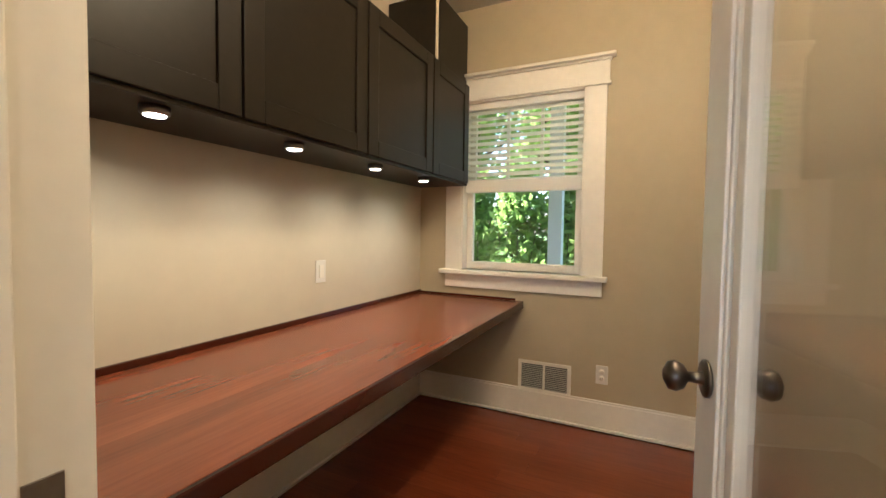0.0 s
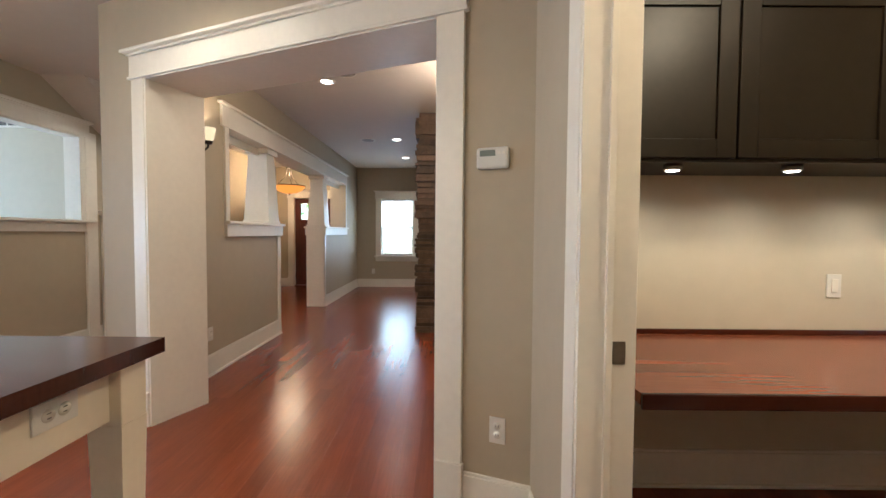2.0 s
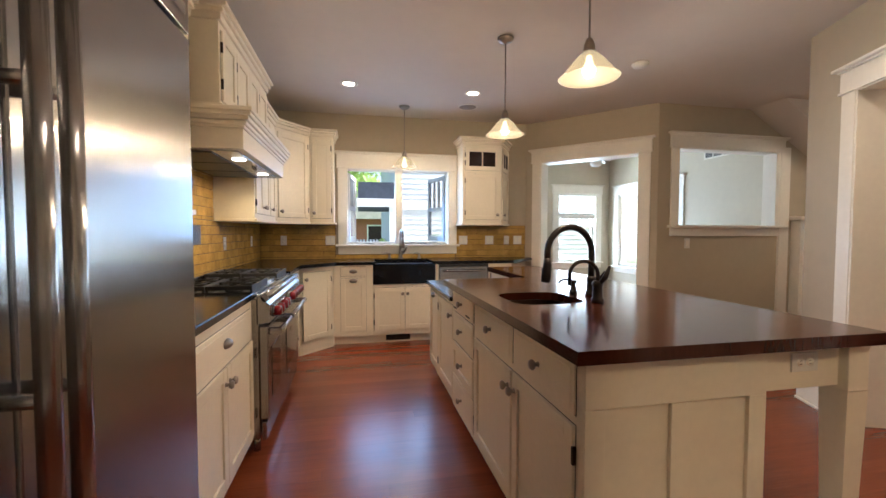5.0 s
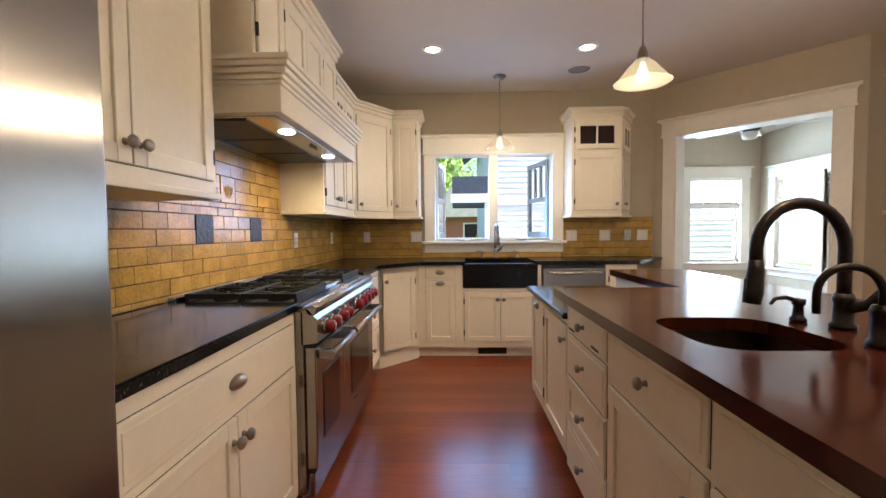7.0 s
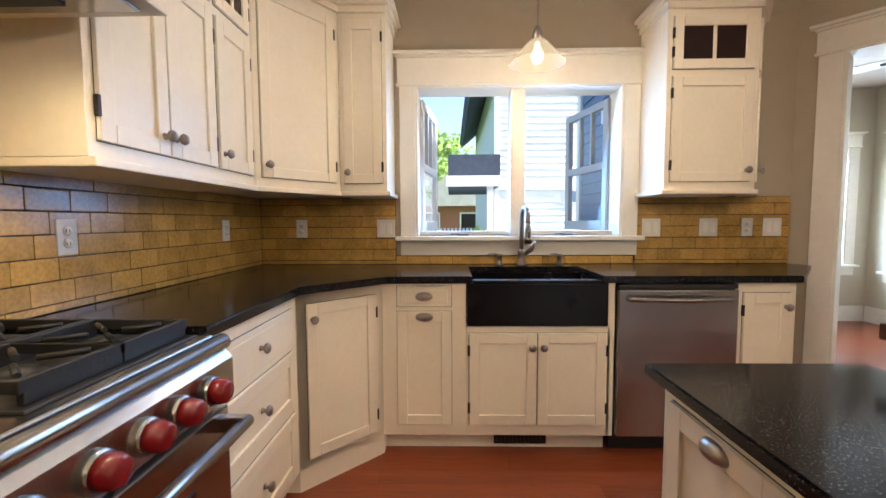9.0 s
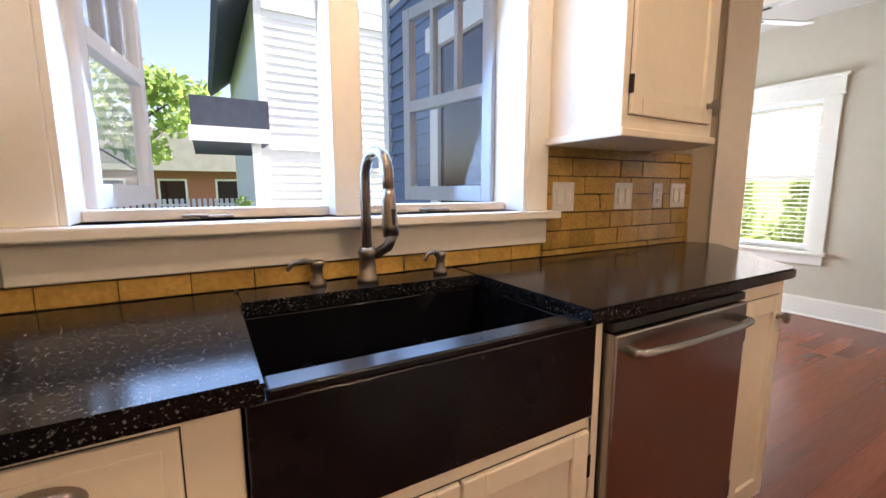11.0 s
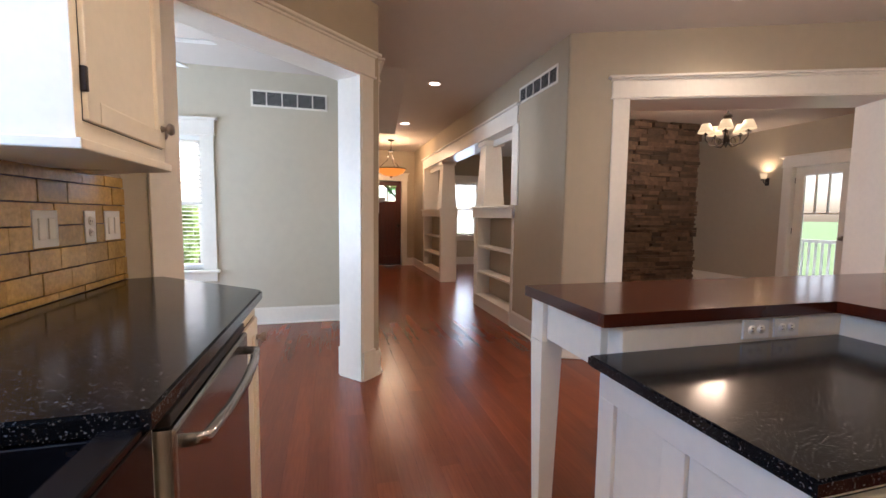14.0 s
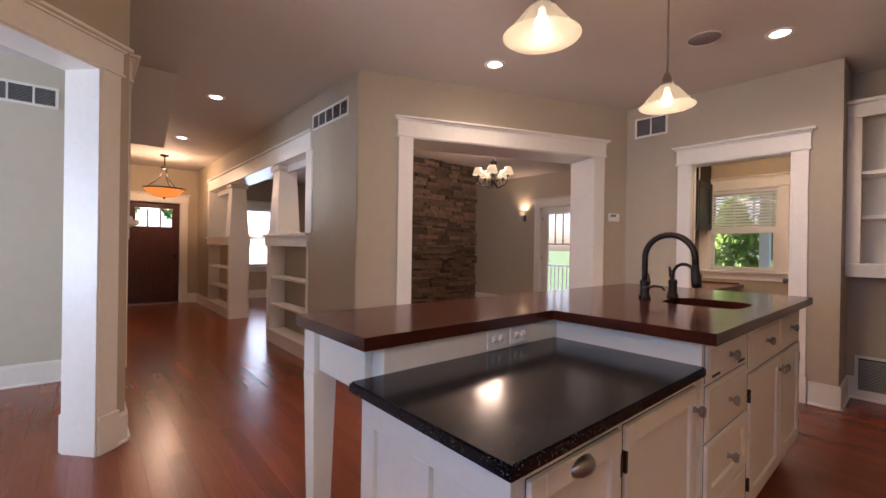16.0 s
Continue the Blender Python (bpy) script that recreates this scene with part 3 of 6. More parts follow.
def ceiling_disc(x, y, r, label, material):
    root = thing("ceiling_speaker", label, "speaker", "ceiling speakers")
    m = pose(x, y, H)
    part("rim", lathe(B(), [(r - 0.008, 0), (r - 0.006, -0.006), (r, -0.005), (r + 0.002, 0)], m, 28), TRIM, root)
    part("grille", lathe(B(), [(0.0, -0.003), (r - 0.006, -0.003), (r - 0.006, 0), (0, 0)], m, 28), material, root)


GRILLE = mat("grey_speaker_grille", (0.33, 0.29, 0.26), 0.8, var=0.1, scale=60, bump=0.3, bump_scale=300)
for x, y in ((1.03, -4.74), (1.11, -1.0), (-2.16, -1.2), (-4.96, -1.5)):
    ceiling_disc(x, y, 0.11, "round grey flush ceiling speaker", GRILLE)
root = thing("smoke_detector", "round white smoke detector on the ceiling", "smoke detector")
part("body", lathe(B(), [(0.07, 0), (0.07, -0.012), (0.055, -0.03), (0.02, -0.034), (0, -0.034)], pose(-0.10, -3.23, H), 24), PLATE, root)


def pendant(x, y, z, watts):
    """z: the height of the bulb."""
    root = thing("pendant_lamp", "cone glass pendant lamp on a bronze rod, lit", "pendant lamp", "kitchen pendant lamps")
    m = pose(x, y, 0)
    part("canopy", lathe(B(), [(0.0, H), (0.062, H), (0.062, H - 0.012), (0.045, H - 0.03), (0.012, H - 0.045), (0.0, H - 0.045)], m, 20), NICKEL, root)
    part("rod", tube(B(), [(x, y, z + 0.13), (x, y, H - 0.04)], 0.0055, 8), NICKEL, root)
    part("socket", lathe(B(), [(0.0, z + 0.15), (0.014, z + 0.15), (0.026, z + 0.12), (0.03, z + 0.085), (0.03, z + 0.07), (0, z + 0.07)], m, 16), NICKEL, root)
    part("shade", lathe(B(), [(0.032, z + 0.085), (0.06, z + 0.06), (0.125, z - 0.02), (0.145, z - 0.035), (0.142, z - 0.037), (0.12, z - 0.024), (0.056, z + 0.055), (0.03, z + 0.08)], m, 32), PSHADE, root, "cream ribbed glass cone shade")
    part("bulb", lathe(B(), [(0.0, z - 0.035), (0.018, z - 0.03), (0.03, z - 0.008), (0.028, z + 0.015), (0.014, z + 0.05), (0.012, z + 0.068), (0, z + 0.068)], m, 16), BULB, root, "glowing bulb")
    lamp("pendant_light", "POINT", pose(x, y, z - 0.14), watts, (1, 0.76, 0.48), 0.03)


pendant(1.2, -3.03, 2.045, 6.5)
pendant(1.2, -1.868, 2.055, 6.5)
pendant(1.755, -4.87, 2.068, 2)


def sconce(m):
    root = thing("wall_sconce", "bronze wall sconce with a lit upward glass shade", "wall lamp", "wall sconces")
    part("backplate", bx(B(), -0.035, 0.035, -0.014, 0, -0.11, 0.02, m, 0.006), BRONZE, root)
    part("arm", tube(B(), [m @ Vector(p) for p in ((0, -0.012, -0.06), (0, -0.06, -0.075), (0, -0.09, -0.05), (0, -0.09, -0.01))], 0.008, 8), BRONZE, root)
    part("cup", lathe(B(), [(0.0, -0.03), (0.03, -0.025), (0.036, 0.0), (0.0, 0.0)], m @ pose(0, -0.09, 0), 16), BRONZE, root)
    part("shade", lathe(B(), [(0.034, 0.0), (0.046, 0.04), (0.06, 0.105), (0.057, 0.105), (0.043, 0.04), (0.031, 0.004)], m @ pose(0, -0.09, 0), 20), SHADE, root, "glowing cream glass shade")
    lamp("sconce_light", "POINT", m @ pose(0, -0.09, 0.06), 3, (1, 0.74, 0.46), 0.015)


sconce(along(-1.65, DIN_S, 180, 1.98))
sconce(along(-3.32, NORTH, 0, 1.90))

# bowl pendant by the front door
x, y = -6.4, -3.31
root = thing("bowl_pendant", "amber glass bowl pendant lamp on bronze rods, lit", "pendant lamp")
m = pose(x, y, 0)
part("canopy", lathe(B(), [(0, H), (0.07, H), (0.06, H - 0.02), (0.015, H - 0.035), (0, H - 0.035)], m, 20), BRONZE, root)
part("stem", tube(B(), [(x, y, 2.50), (x, y, H - 0.03)], 0.009, 8), BRONZE, root)
part("collar", lathe(B(), [(0, 2.53), (0.05, 2.525), (0.065, 2.505), (0.03, 2.49), (0, 2.49)], m, 18), BRONZE, root)
for k in range(3):
    a = radians(30 + 120 * k)
    part("rod", tube(B(), [(x + 0.04 * math.cos(a), y + 0.04 * math.sin(a), 2.5), (x + 0.07 * math.cos(a), y + 0.07 * math.sin(a), 2.33), (x + 0.27 * math.cos(a), y + 0.27 * math.sin(a), 2.15)], 0.006, 6), BRONZE, root)
part("bowl", lathe(B(), [(0.31, 2.15), (0.30, 2.14), (0.24, 2.07), (0.14, 2.02), (0.02, 2.0), (0.0, 2.0), (0.0, 2.006), (0.13, 2.028), (0.23, 2.078), (0.295, 2.15)], m, 32), AMBER, root, "marbled amber glass bowl")
part("band", lathe(B(), [(0.315, 2.14), (0.32, 2.15), (0.315, 2.162), (0.30, 2.155)], m, 32), BRONZE, root)
part("finial", lathe(B(), [(0, 1.965), (0.012, 1.975), (0.016, 1.99), (0.03, 2.0), (0, 2.004)], m, 14), BRONZE, root)
lamp("bowl_light", "POINT", pose(x, y, 2.40), 12, (1, 0.66, 0.36), 0.1)

# dining chandelier
x, y, z = -1.90, 0.10, 2.24
root = thing("chandelier", "bronze chandelier with five cream fabric shades, lit", "chandelier")
m = pose(x, y, 0)
part("canopy", lathe(B(), [(0, H), (0.065, H), (0.05, H - 0.03), (0, H - 0.035)], m, 18), BRONZE, root)
part("chain", tube(B(), [(x, y, z + 0.22), (x, y, H - 0.03)], 0.007, 6), BRONZE, root)
part("column", lathe(B(), [(0, z + 0.24), (0.045, z + 0.22), (0.05, z + 0.19), (0.02, z + 0.16), (0.016, z + 0.02), (0.03, z - 0.03), (0.035, z - 0.10), (0.01, z - 0.15), (0, z - 0.17)], m, 16), BRONZE, root)
for k in range(5):
    a = radians(72 * k + 20)
    c, s = math.cos(a), math.sin(a)
    arm = part("arm", tube(B(), [(x + r * c, y + r * s, z + h) for r, h in ((0.02, -0.10), (0.09, -0.15), (0.17, -0.13), (0.22, -0.06), (0.22, 0.0))], 0.008, 7), BRONZE, root)
    part("scroll", tube(B(), [(x + (0.10 + 0.05 * math.cos(q)) * c, y + (0.10 + 0.05 * math.cos(q)) * s, z - 0.09 + 0.05 * math.sin(q)) for q in [i * 0.7 for i in range(8)]], 0.005, 6), BRONZE, arm)
    mm = pose(x + 0.22 * c, y + 0.22 * s, z)
    part("candle_cup", lathe(B(), [(0, -0.012), (0.03, -0.008), (0.032, 0.0), (0.012, 0.004), (0.012, 0.05), (0, 0.05)], mm, 12), BRONZE, arm)
    part("shade", lathe(B(), [(0.085, 0.02), (0.045, 0.125), (0.043, 0.125), (0.083, 0.02)], mm, 20), SHADE, root, "cream fabric lamp shade")
lamp("chandelier_light", "POINT", pose(x, y, z + 0.17), 14, (1, 0.74, 0.48), 0.16)

# ceiling fan of the breakfast room
x, y, z = -1.36, -5.91, 2.42
root = thing("ceiling_fan", "white-bladed ceiling fan with a bronze motor and glass bowl", "ceiling fan")
m = pose(x, y, 0)
part("canopy", lathe(B(), [(0, H), (0.07, H), (0.055, H - 0.05), (0.015, H - 0.06), (0, H - 0.06)], m, 20), BRONZE, root)
part("downrod", tube(B(), [(x, y, z + 0.08), (x, y, H - 0.05)], 0.012, 8), BRONZE, root)
part("motor", lathe(B(), [(0, z + 0.10), (0.06, z + 0.10), (0.115, z + 0.06), (0.12, z + 0.01), (0.08, z - 0.03), (0, z - 0.03)], m, 24), BRONZE, root)
part("light_bowl", lathe(B(), [(0.075, z - 0.03), (0.09, z - 0.06), (0.07, z - 0.11), (0, z - 0.125)], m, 20), PLATE, root, "white glass bowl")
for k in range(5):
    mm = m @ pose(0, 0, z + 0.03, 0, 0, 72 * k + 14) @ pose(0, 0, 0, 10, 0, 0)
    b = part("blade", prism(B(), [(0.17, -0.045), (0.25, -0.062), (0.60, -0.072), (0.635, -0.05), (0.635, 0.05), (0.60, 0.072), (0.25, 0.062), (0.17, 0.045)], -0.004, 0.004, mm), BLIND, root)
    part("bracket", bx(B(), 0.09, 0.24, -0.018, 0.018, -0.012, -0.004, mm, 0.002), BRONZE, b)

# daylight standing in the window openings
DAY = (0.66, 0.85, 1.0)
for o in BFS_O:
    lamp("window_daylight", "AREA", M_BFS @ pose((o[0] + o[1]) / 2, 0.165, (o[2] + o[3]) / 2, -90, 0, 0), 26, DAY, (o[1] - o[0] - 0.05, o[3] - o[2] - 0.05))
lamp("window_daylight", "AREA", M_WEST @ pose(3.65, 0.165, 1.38, -90, 0, 0), 8, DAY, (0.7, 1.28))
lamp("window_daylight", "AREA", look((1.80, -5.505, 1.60), (1.6, -3.0, 0.7)), 5.2, (0.32, 0.58, 1.0), (1.15, 0.85))
# ---- cabinets ----
def knob_on(parent, p, m, material=NICKEL):
    part("knob", lathe(B(), [(0.012, 0), (0.008, 0.005), (0.0075, 0.015), (0.016, 0.019), (0.0195, 0.026), (0.015, 0.034), (0.0, 0.036)], m @ pose(p[0], p[1], p[2], 90, 0, 0), 14), material, parent, "small satin nickel knob")


def cup_on(parent, p, m):
    part("cup_pull", lathe(B(), [(0.044, 0.0), (0.045, 0.004), (0.036, 0.016), (0.022, 0.024), (0.0, 0.027)], m @ pose(p[0], p[1], p[2], 90, 0, 0) @ Matrix.Diagonal((1, 0.52, 1, 1)), 22), NICKEL, parent, "oval satin nickel pull")


def front(kind, r, m, root, material=CREAM, pull="knob", side="r", y=0.0, st=0.052, hinges=True):
    """An inset shaker door or drawer front; r: x0, x1, z0, z1 on the face."""
    x0, x1, z0, z1 = r
    bm = B()
    if kind == "drawer" and z1 - z0 < 0.2:
        bx(bm, x0, x1, y - 0.008, y + 0.004, z0, z1, m, 0.003)
        bx(bm, x0 + 0.02, x1 - 0.02, y - 0.0105, y - 0.006, z0 + 0.02, z1 - 0.02, m, 0.002)
    else:
        bx(bm, x0 + 0.004, x1 - 0.004, y - 0.003, y + 0.004, z0 + 0.004, z1 - 0.004, m)
    slim = kind == "drawer" and z1 - z0 < 0.2
    d = part("drawer_front" if kind == "drawer" else "door", bm, material, root)
    for nm, q in () if slim else (("stile", (x0, x0 + st, z0, z1)), ("stile", (x1 - st, x1, z0, z1)), ("rail", (x0 + st, x1 - st, z0, z0 + st)), ("rail", (x0 + st, x1 - st, z1 - st, z1))):
        part(nm, bx(B(), q[0], q[1], y - 0.013, y + 0.004, q[2], q[3], m, 0.003), material, d)
    if kind == "glass":
        part("pane", bx(B(), x0 + st - 0.004, x1 - st + 0.004, y - 0.005, y - 0.002, z0 + st, z1 - st, m), OVENGLASS, d, "small dark glass pane")
        c = (x0 + x1) / 2
        part("muntin", bx(B(), c - 0.009, c + 0.009, y - 0.011, y - 0.004, z0 + st, z1 - st, m, 0.001), material, d)
    # thin dark strips on the solid body, drawn as shade of the front's gap
    bm = B()
    g = 0.002
    for q in ((x0 - g, x0, z0 - g, z1 + g), (x1, x1 + g, z0 - g, z1 + g), (x0, x1, z0 - g, z0), (x0, x1, z1, z1 + g)):
        bx(bm, q[0], q[1], y - 0.0012, y + 0.001, q[2], q[3], m)
    part("gap_shade", bm, DARKSLOT, d)
    c = (x0 + x1) / 2
    zc = (z0 + z1) / 2
    if pull == "cup":
        cup_on(d, (c, y - 0.009, zc if z1 - z0 < 0.2 else z1 - 0.028), m)
    elif pull == "knob":
        if kind == "drawer":
            knob_on(d, (c, y - 0.009, zc), m)
        else:
            x = x1 - st / 2 if side == "r" else x0 + st / 2
            knob_on(d, (x, y - 0.012, (z1 - 0.07) if z0 < 0.9 else (z0 + 0.06)), m)
    if hinges and kind != "drawer":
        x = x0 - 0.001 if side == "r" else x1 + 0.001
        for z in (z0 + 0.09, z1 - 0.09):
            part("hinge", bx(B(), x - 0.006, x + 0.006, y - 0.014, y - 0.001, z - 0.028, z + 0.028, m, 0.002), BRONZE, d, "dark bronze hinge")
    return d


def base_cabinet(name, m, w, depth, fronts, label, top=0.90, toe=0.10, material=CREAM, group="kitchen base cabinets", kick=True):
    root = thing(name, label, "cabinet", group)
    part("body", bx(B(), 0, w, 0, depth, toe, top, m, 0.002), material, root)
    if kick:
        part("toe_kick", bx(B(), 0, w, 0.07, depth, 0, toe, m), material, root)
    for f in fronts:
        front(*f[:2], m, root, material, *f[2:])
    return root


def upper_cabinet(name, m, w, depth, z0, z1, fronts, label, crown=True, material=CREAM, ends=(0, 0), group="kitchen wall cabinets"):
    root = thing(name, label, "cabinet", group)
    part("body", bx(B(), 0, w, 0, depth, z0 + 0.025, z1, m, 0.002), material, root)
    a, b = -0.02 * ends[0], w + 0.02 * ends[1]
    part("light_rail", bx(B(), a, b, -0.02, depth, z0, z0 + 0.025, m, 0.004), material, root)
    if crown:
        bm = B()
        bx(bm, -0.015 * ends[0], w + 0.015 * ends[1], -0.016, depth, z1, z1 + 0.035, m, 0.003)
        bx(bm, -0.03 * ends[0], w + 0.03 * ends[1], -0.034, depth, z1 + 0.035, z1 + 0.06, m, 0.006)
        bx(bm, -0.048 * ends[0], w + 0.048 * ends[1], -0.055, depth, z1 + 0.06, z1 + 0.085, m, 0.006)
        part("crown", bm, material, root)
    for f in fronts:
        front(*f[:2], m, root, material, *f[2:])
    return root


CT, CB = 0.938, 0.902
FX, FY = 2.885, -4.745  # faces of the east and south runs
UP0, UP1 = 1.36, 2.36

# east run, from the refrigerator to the corner
m = along(FX, -1.508, -90)
w = 0.985
base_cabinet("base_cabinet", m, w, 0.57, [("drawer", (0.04, w - 0.03, 0.70, 0.85), "cup"), ("door", (0.04, w / 2 - 0.003, 0.14, 0.67), "knob", "r"), ("door", (w / 2 + 0.003, w - 0.03, 0.14, 0.67), "knob", "l")],
             "cream painted base cabinet with one drawer and two doors")
m = along(FX, -3.725, -90)
base_cabinet("base_cabinet", m, 0.69, 0.57, [("drawer", (0.03, 0.64, 0.70, 0.85), "knob"), ("drawer", (0.03, 0.64, 0.43, 0.67), "knob"), ("drawer", (0.03, 0.64, 0.14, 0.40), "knob")],
             "cream painted drawer cabinet beside the range")
# corner unit
c0, c1 = Vector((FX, -4.42)), Vector((2.56, FY))
dl = (c1 - c0).length
root = base_cabinet("corner_cabinet", along(c0.x, c0.y, math.degrees(math.atan2(c1.y - c0.y, c1.x - c0.x))), dl, 0.30, [("door", (0.045, dl - 0.045, 0.14, 0.85), "knob", "l")],
                    "cream painted diagonal corner base cabinet")
part("side_panel", prism(B(), [(FX, -4.42), (3.44, -4.42), (3.44, -5.32), (2.57, -5.32), (2.56, FY)], 0.0, CB - 0.003), CREAM, root)
# south run
m = along(2.56, FY, 180)
base_cabinet("base_cabinet", m, 0.43, 0.57, [("drawer", (0.075, 0.355, 0.78, 0.885), "cup"), ("drawer", (0.075, 0.355, 0.16, 0.755), "cup")], "cream painted base cabinet with oval pulls beside the sink")
m = along(2.13, FY, 180)
base_cabinet("sink_cabinet", m, 0.735, 0.57, [("door", (0.015, 0.361, 0.16, 0.642), "knob", "r"), ("door", (0.367, 0.715, 0.16, 0.642), "knob", "l")], "cream painted two-door cabinet under the farmhouse sink", top=0.677)
tagged(part("filler", bx(B(), 1.373, 1.408, -5.2, FY, 0.1, 0.9, None, 0.002), CREAM, bpy.data.objects["sink_cabinet"]), "cream filler strip beside the dishwasher")
root = thing("floor_register", "bronze toe-kick heating register", "vent")
bm = B()
bx(bm, 0.15, 0.43, 0.062, 0.07, 0.02, 0.085, m, 0.002)
part("frame", bm, BRONZE, root)
for k in range(12):
    part("louvre", bx(B(), 0.165 + k * 0.021, 0.172 + k * 0.021, 0.059, 0.063, 0.03, 0.075, m), DARKSLOT, root)
m = along(0.765, FY, 180)
base_cabinet("base_cabinet", m, 0.295, 0.40, [("door", (0.03, 0.265, 0.14, 0.85), "knob", "r")], "narrow cream painted end cabinet beside the dishwasher")
# dishwasher
m = along(1.37, FY, 180)
root = thing("dishwasher", "brushed steel dishwasher with a bowed bar handle", "dishwasher")
part("tub", bx(B(), 0.004, 0.60, 0.01, 0.56, 0.1, 0.897, m), DARKSLOT, root)
part("kick_plate", bx(B(), 0.004, 0.60, 0.06, 0.10, 0.0, 0.10, m), IRON, root)
part("door", bx(B(), 0.006, 0.598, -0.03, 0.01, 0.11, 0.868, m, 0.006), STEEL, root)
part("control_strip", bx(B(), 0.006, 0.598, -0.022, 0.01, 0.872, 0.895, m, 0.003), IRON, root)
part("handle", tube(B(), [m @ Vector(p) for p in ((0.05, -0.03, 0.825), (0.055, -0.062, 0.825), (0.16, -0.075, 0.825), (0.30, -0.08, 0.825), (0.44, -0.075, 0.825), (0.545, -0.062, 0.825), (0.55, -0.03, 0.825))], 0.012, 10), STEEL, root)


# ---- worktops ----
def counter(name, poly, z0, z1, material, label, holes=()):
    bm = B()
    prism(bm, poly, z0, z1)
    es = [e for e in bm.edges if abs(e.verts[0].co.z - e.verts[1].co.z) < 1e-6]
    bmesh.ops.bevel(bm, geom=es, offset=0.005, segments=2, affect="EDGES")
    return tagged(part(name, bm, material), label, "countertop")


counter("countertop", [(2.86, -2.493), (2.86, -1.505), (3.448, -1.505), (3.448, -2.493)], CB, CT, STONE_C, "black stone countertop between refrigerator and range")
counter("countertop", [(2.86, -3.727), (3.448, -3.727), (3.448, S_Y + 0.002), (2.10, S_Y + 0.002), (2.10, -4.72), (2.53, -4.72), (2.86, -4.40)], CB, CT, STONE_C, "black stone countertop round the kitchen corner")
counter("countertop", [(1.44, -4.72), (1.44, S_Y + 0.002), (0.065, S_Y + 0.002), (0.01, -5.20), (0.425, -4.75), (0.455, -4.72)], CB, CT, STONE_C, "black stone countertop above the dishwasher")
counter("countertop", [(2.10, -5.165), (2.10, S_Y + 0.002), (1.44, S_Y + 0.002), (1.44, -5.165)], CB, CT, STONE_C, "black stone countertop strip behind the sink")

# farmhouse sink
root = thing("farmhouse_sink", "black soapstone apron-front sink, empty", "sink")
x0, x1, y0, y1, zb, zt = 1.41, 2.127, -5.195, -4.785, 0.68, 0.9005
bm = B()
bx(bm, x0 + 0.002, x1 - 0.002, y1, y1 + 0.055, zb, 0.9005, None, 0.004)
bx(bm, 1.444, 2.096, y1, y1 + 0.055, 0.9, 0.916, None, 0.004)
part("apron", bm, SOAP, root)
for q in ((x0, x0 + 0.03, y0, y1), (x1 - 0.03, x1, y0, y1), (x0 + 0.03, x1 - 0.03, y0, y0 + 0.03)):
    part("basin_wall", bx(B(), *q, zb, zt, None, 0.003), SOAP, root)
part("basin_floor", bx(B(), x0 + 0.03, x1 - 0.03, y0 + 0.03, y1, zb, zb + 0.03), SOAP, root)
part("drain", lathe(B(), [(0, 0.004), (0.03, 0.003), (0.045, 0.006), (0.05, 0.0), (0, 0)], pose(1.75, -5.0, zb + 0.03), 20), STEEL, root)


def gooseneck(name, label, x, y, z, ux, uy, material, height, reach, r=0.014, head=True):
    """A tap whose spout arches towards (ux, uy)."""
    root = thing(name, label, "faucet")
    u = Vector((ux, uy, 0)).normalized()
    c = Vector((x, y, z))
    up = Vector((0, 0, 1))
    part("base", lathe(B(), [(0.030, 0), (0.031, 0.012), (0.024, 0.02), (0.022, 0.07), (0.026, 0.085), (0.020, 0.10), (0, 0.10)], pose(x, y, z), 18), material, root)
    top = height - reach / 2
    pts = [c + up * 0.09, c + up * (top * 0.6), c + up * top] + arc(c + u * reach / 2 + up * top, reach / 2, 170, 0, u, up, 12)
    pts.append(pts[-1] - up * 0.05)
    part("spout", tube(B(), pts, r, 12), material, root)
    if head:
        e = pts[-1]
        part("spray_head", tube(B(), [e + up * 0.02, e - up * 0.01, e - up * 0.07 + u * 0.006, e - up * 0.10 + u * 0.01], [r * 1.05, r * 1.25, r * 1.5, r * 1.35], 14), material, root)
        part("spray_button", bx(B(), -0.004, 0.004, -0.006, 0.006, -0.02, 0.02, Matrix.Translation(e - up * 0.05 + u * r * 1.5)), IRON, root)
    return root, c, u, up


root, c, u, up = gooseneck("faucet", "brushed nickel pull-down faucet behind the sink", 1.765, -5.24, CT, -0.1, 1, NICKEL, 0.36, 0.135, 0.0145)
part("lever", tube(B(), [c + Vector((-0.02, 0.0, 0.075)), c + Vector((-0.055, 0.02, 0.10)), c + Vector((-0.075, 0.045, 0.15))], [0.014, 0.016, 0.008], 10), NICKEL, root)


def dispenser(x, y, z, ux, uy, material, label, name="soap_dispenser"):
    root = thing(name, label, "soap dispenser")
    part("collar", lathe(B(), [(0.022, 0), (0.022, 0.012), (0.015, 0.018), (0.013, 0.05), (0.018, 0.055), (0.018, 0.07), (0, 0.072)], pose(x, y, z), 16), material, root)
    u = Vector((ux, uy, 0)).normalized()
    c = Vector((x, y, z))
    part("nozzle", tube(B(), [c + Vector((0, 0, 0.062)), c + u * 0.04 + Vector((0, 0, 0.075)), c + u * 0.075 + Vector((0, 0, 0.072)), c + u * 0.09 + Vector((0, 0, 0.055))], [0.008, 0.007, 0.006, 0.005], 8), material, root)


dispenser(1.90, -5.26, CT, 1, 0.4, NICKEL, "small nickel soap dispenser beside the faucet")
dispenser(1.53, -5.235, CT, 1, 0.6, NICKEL, "nickel soap pump with a curved nozzle")

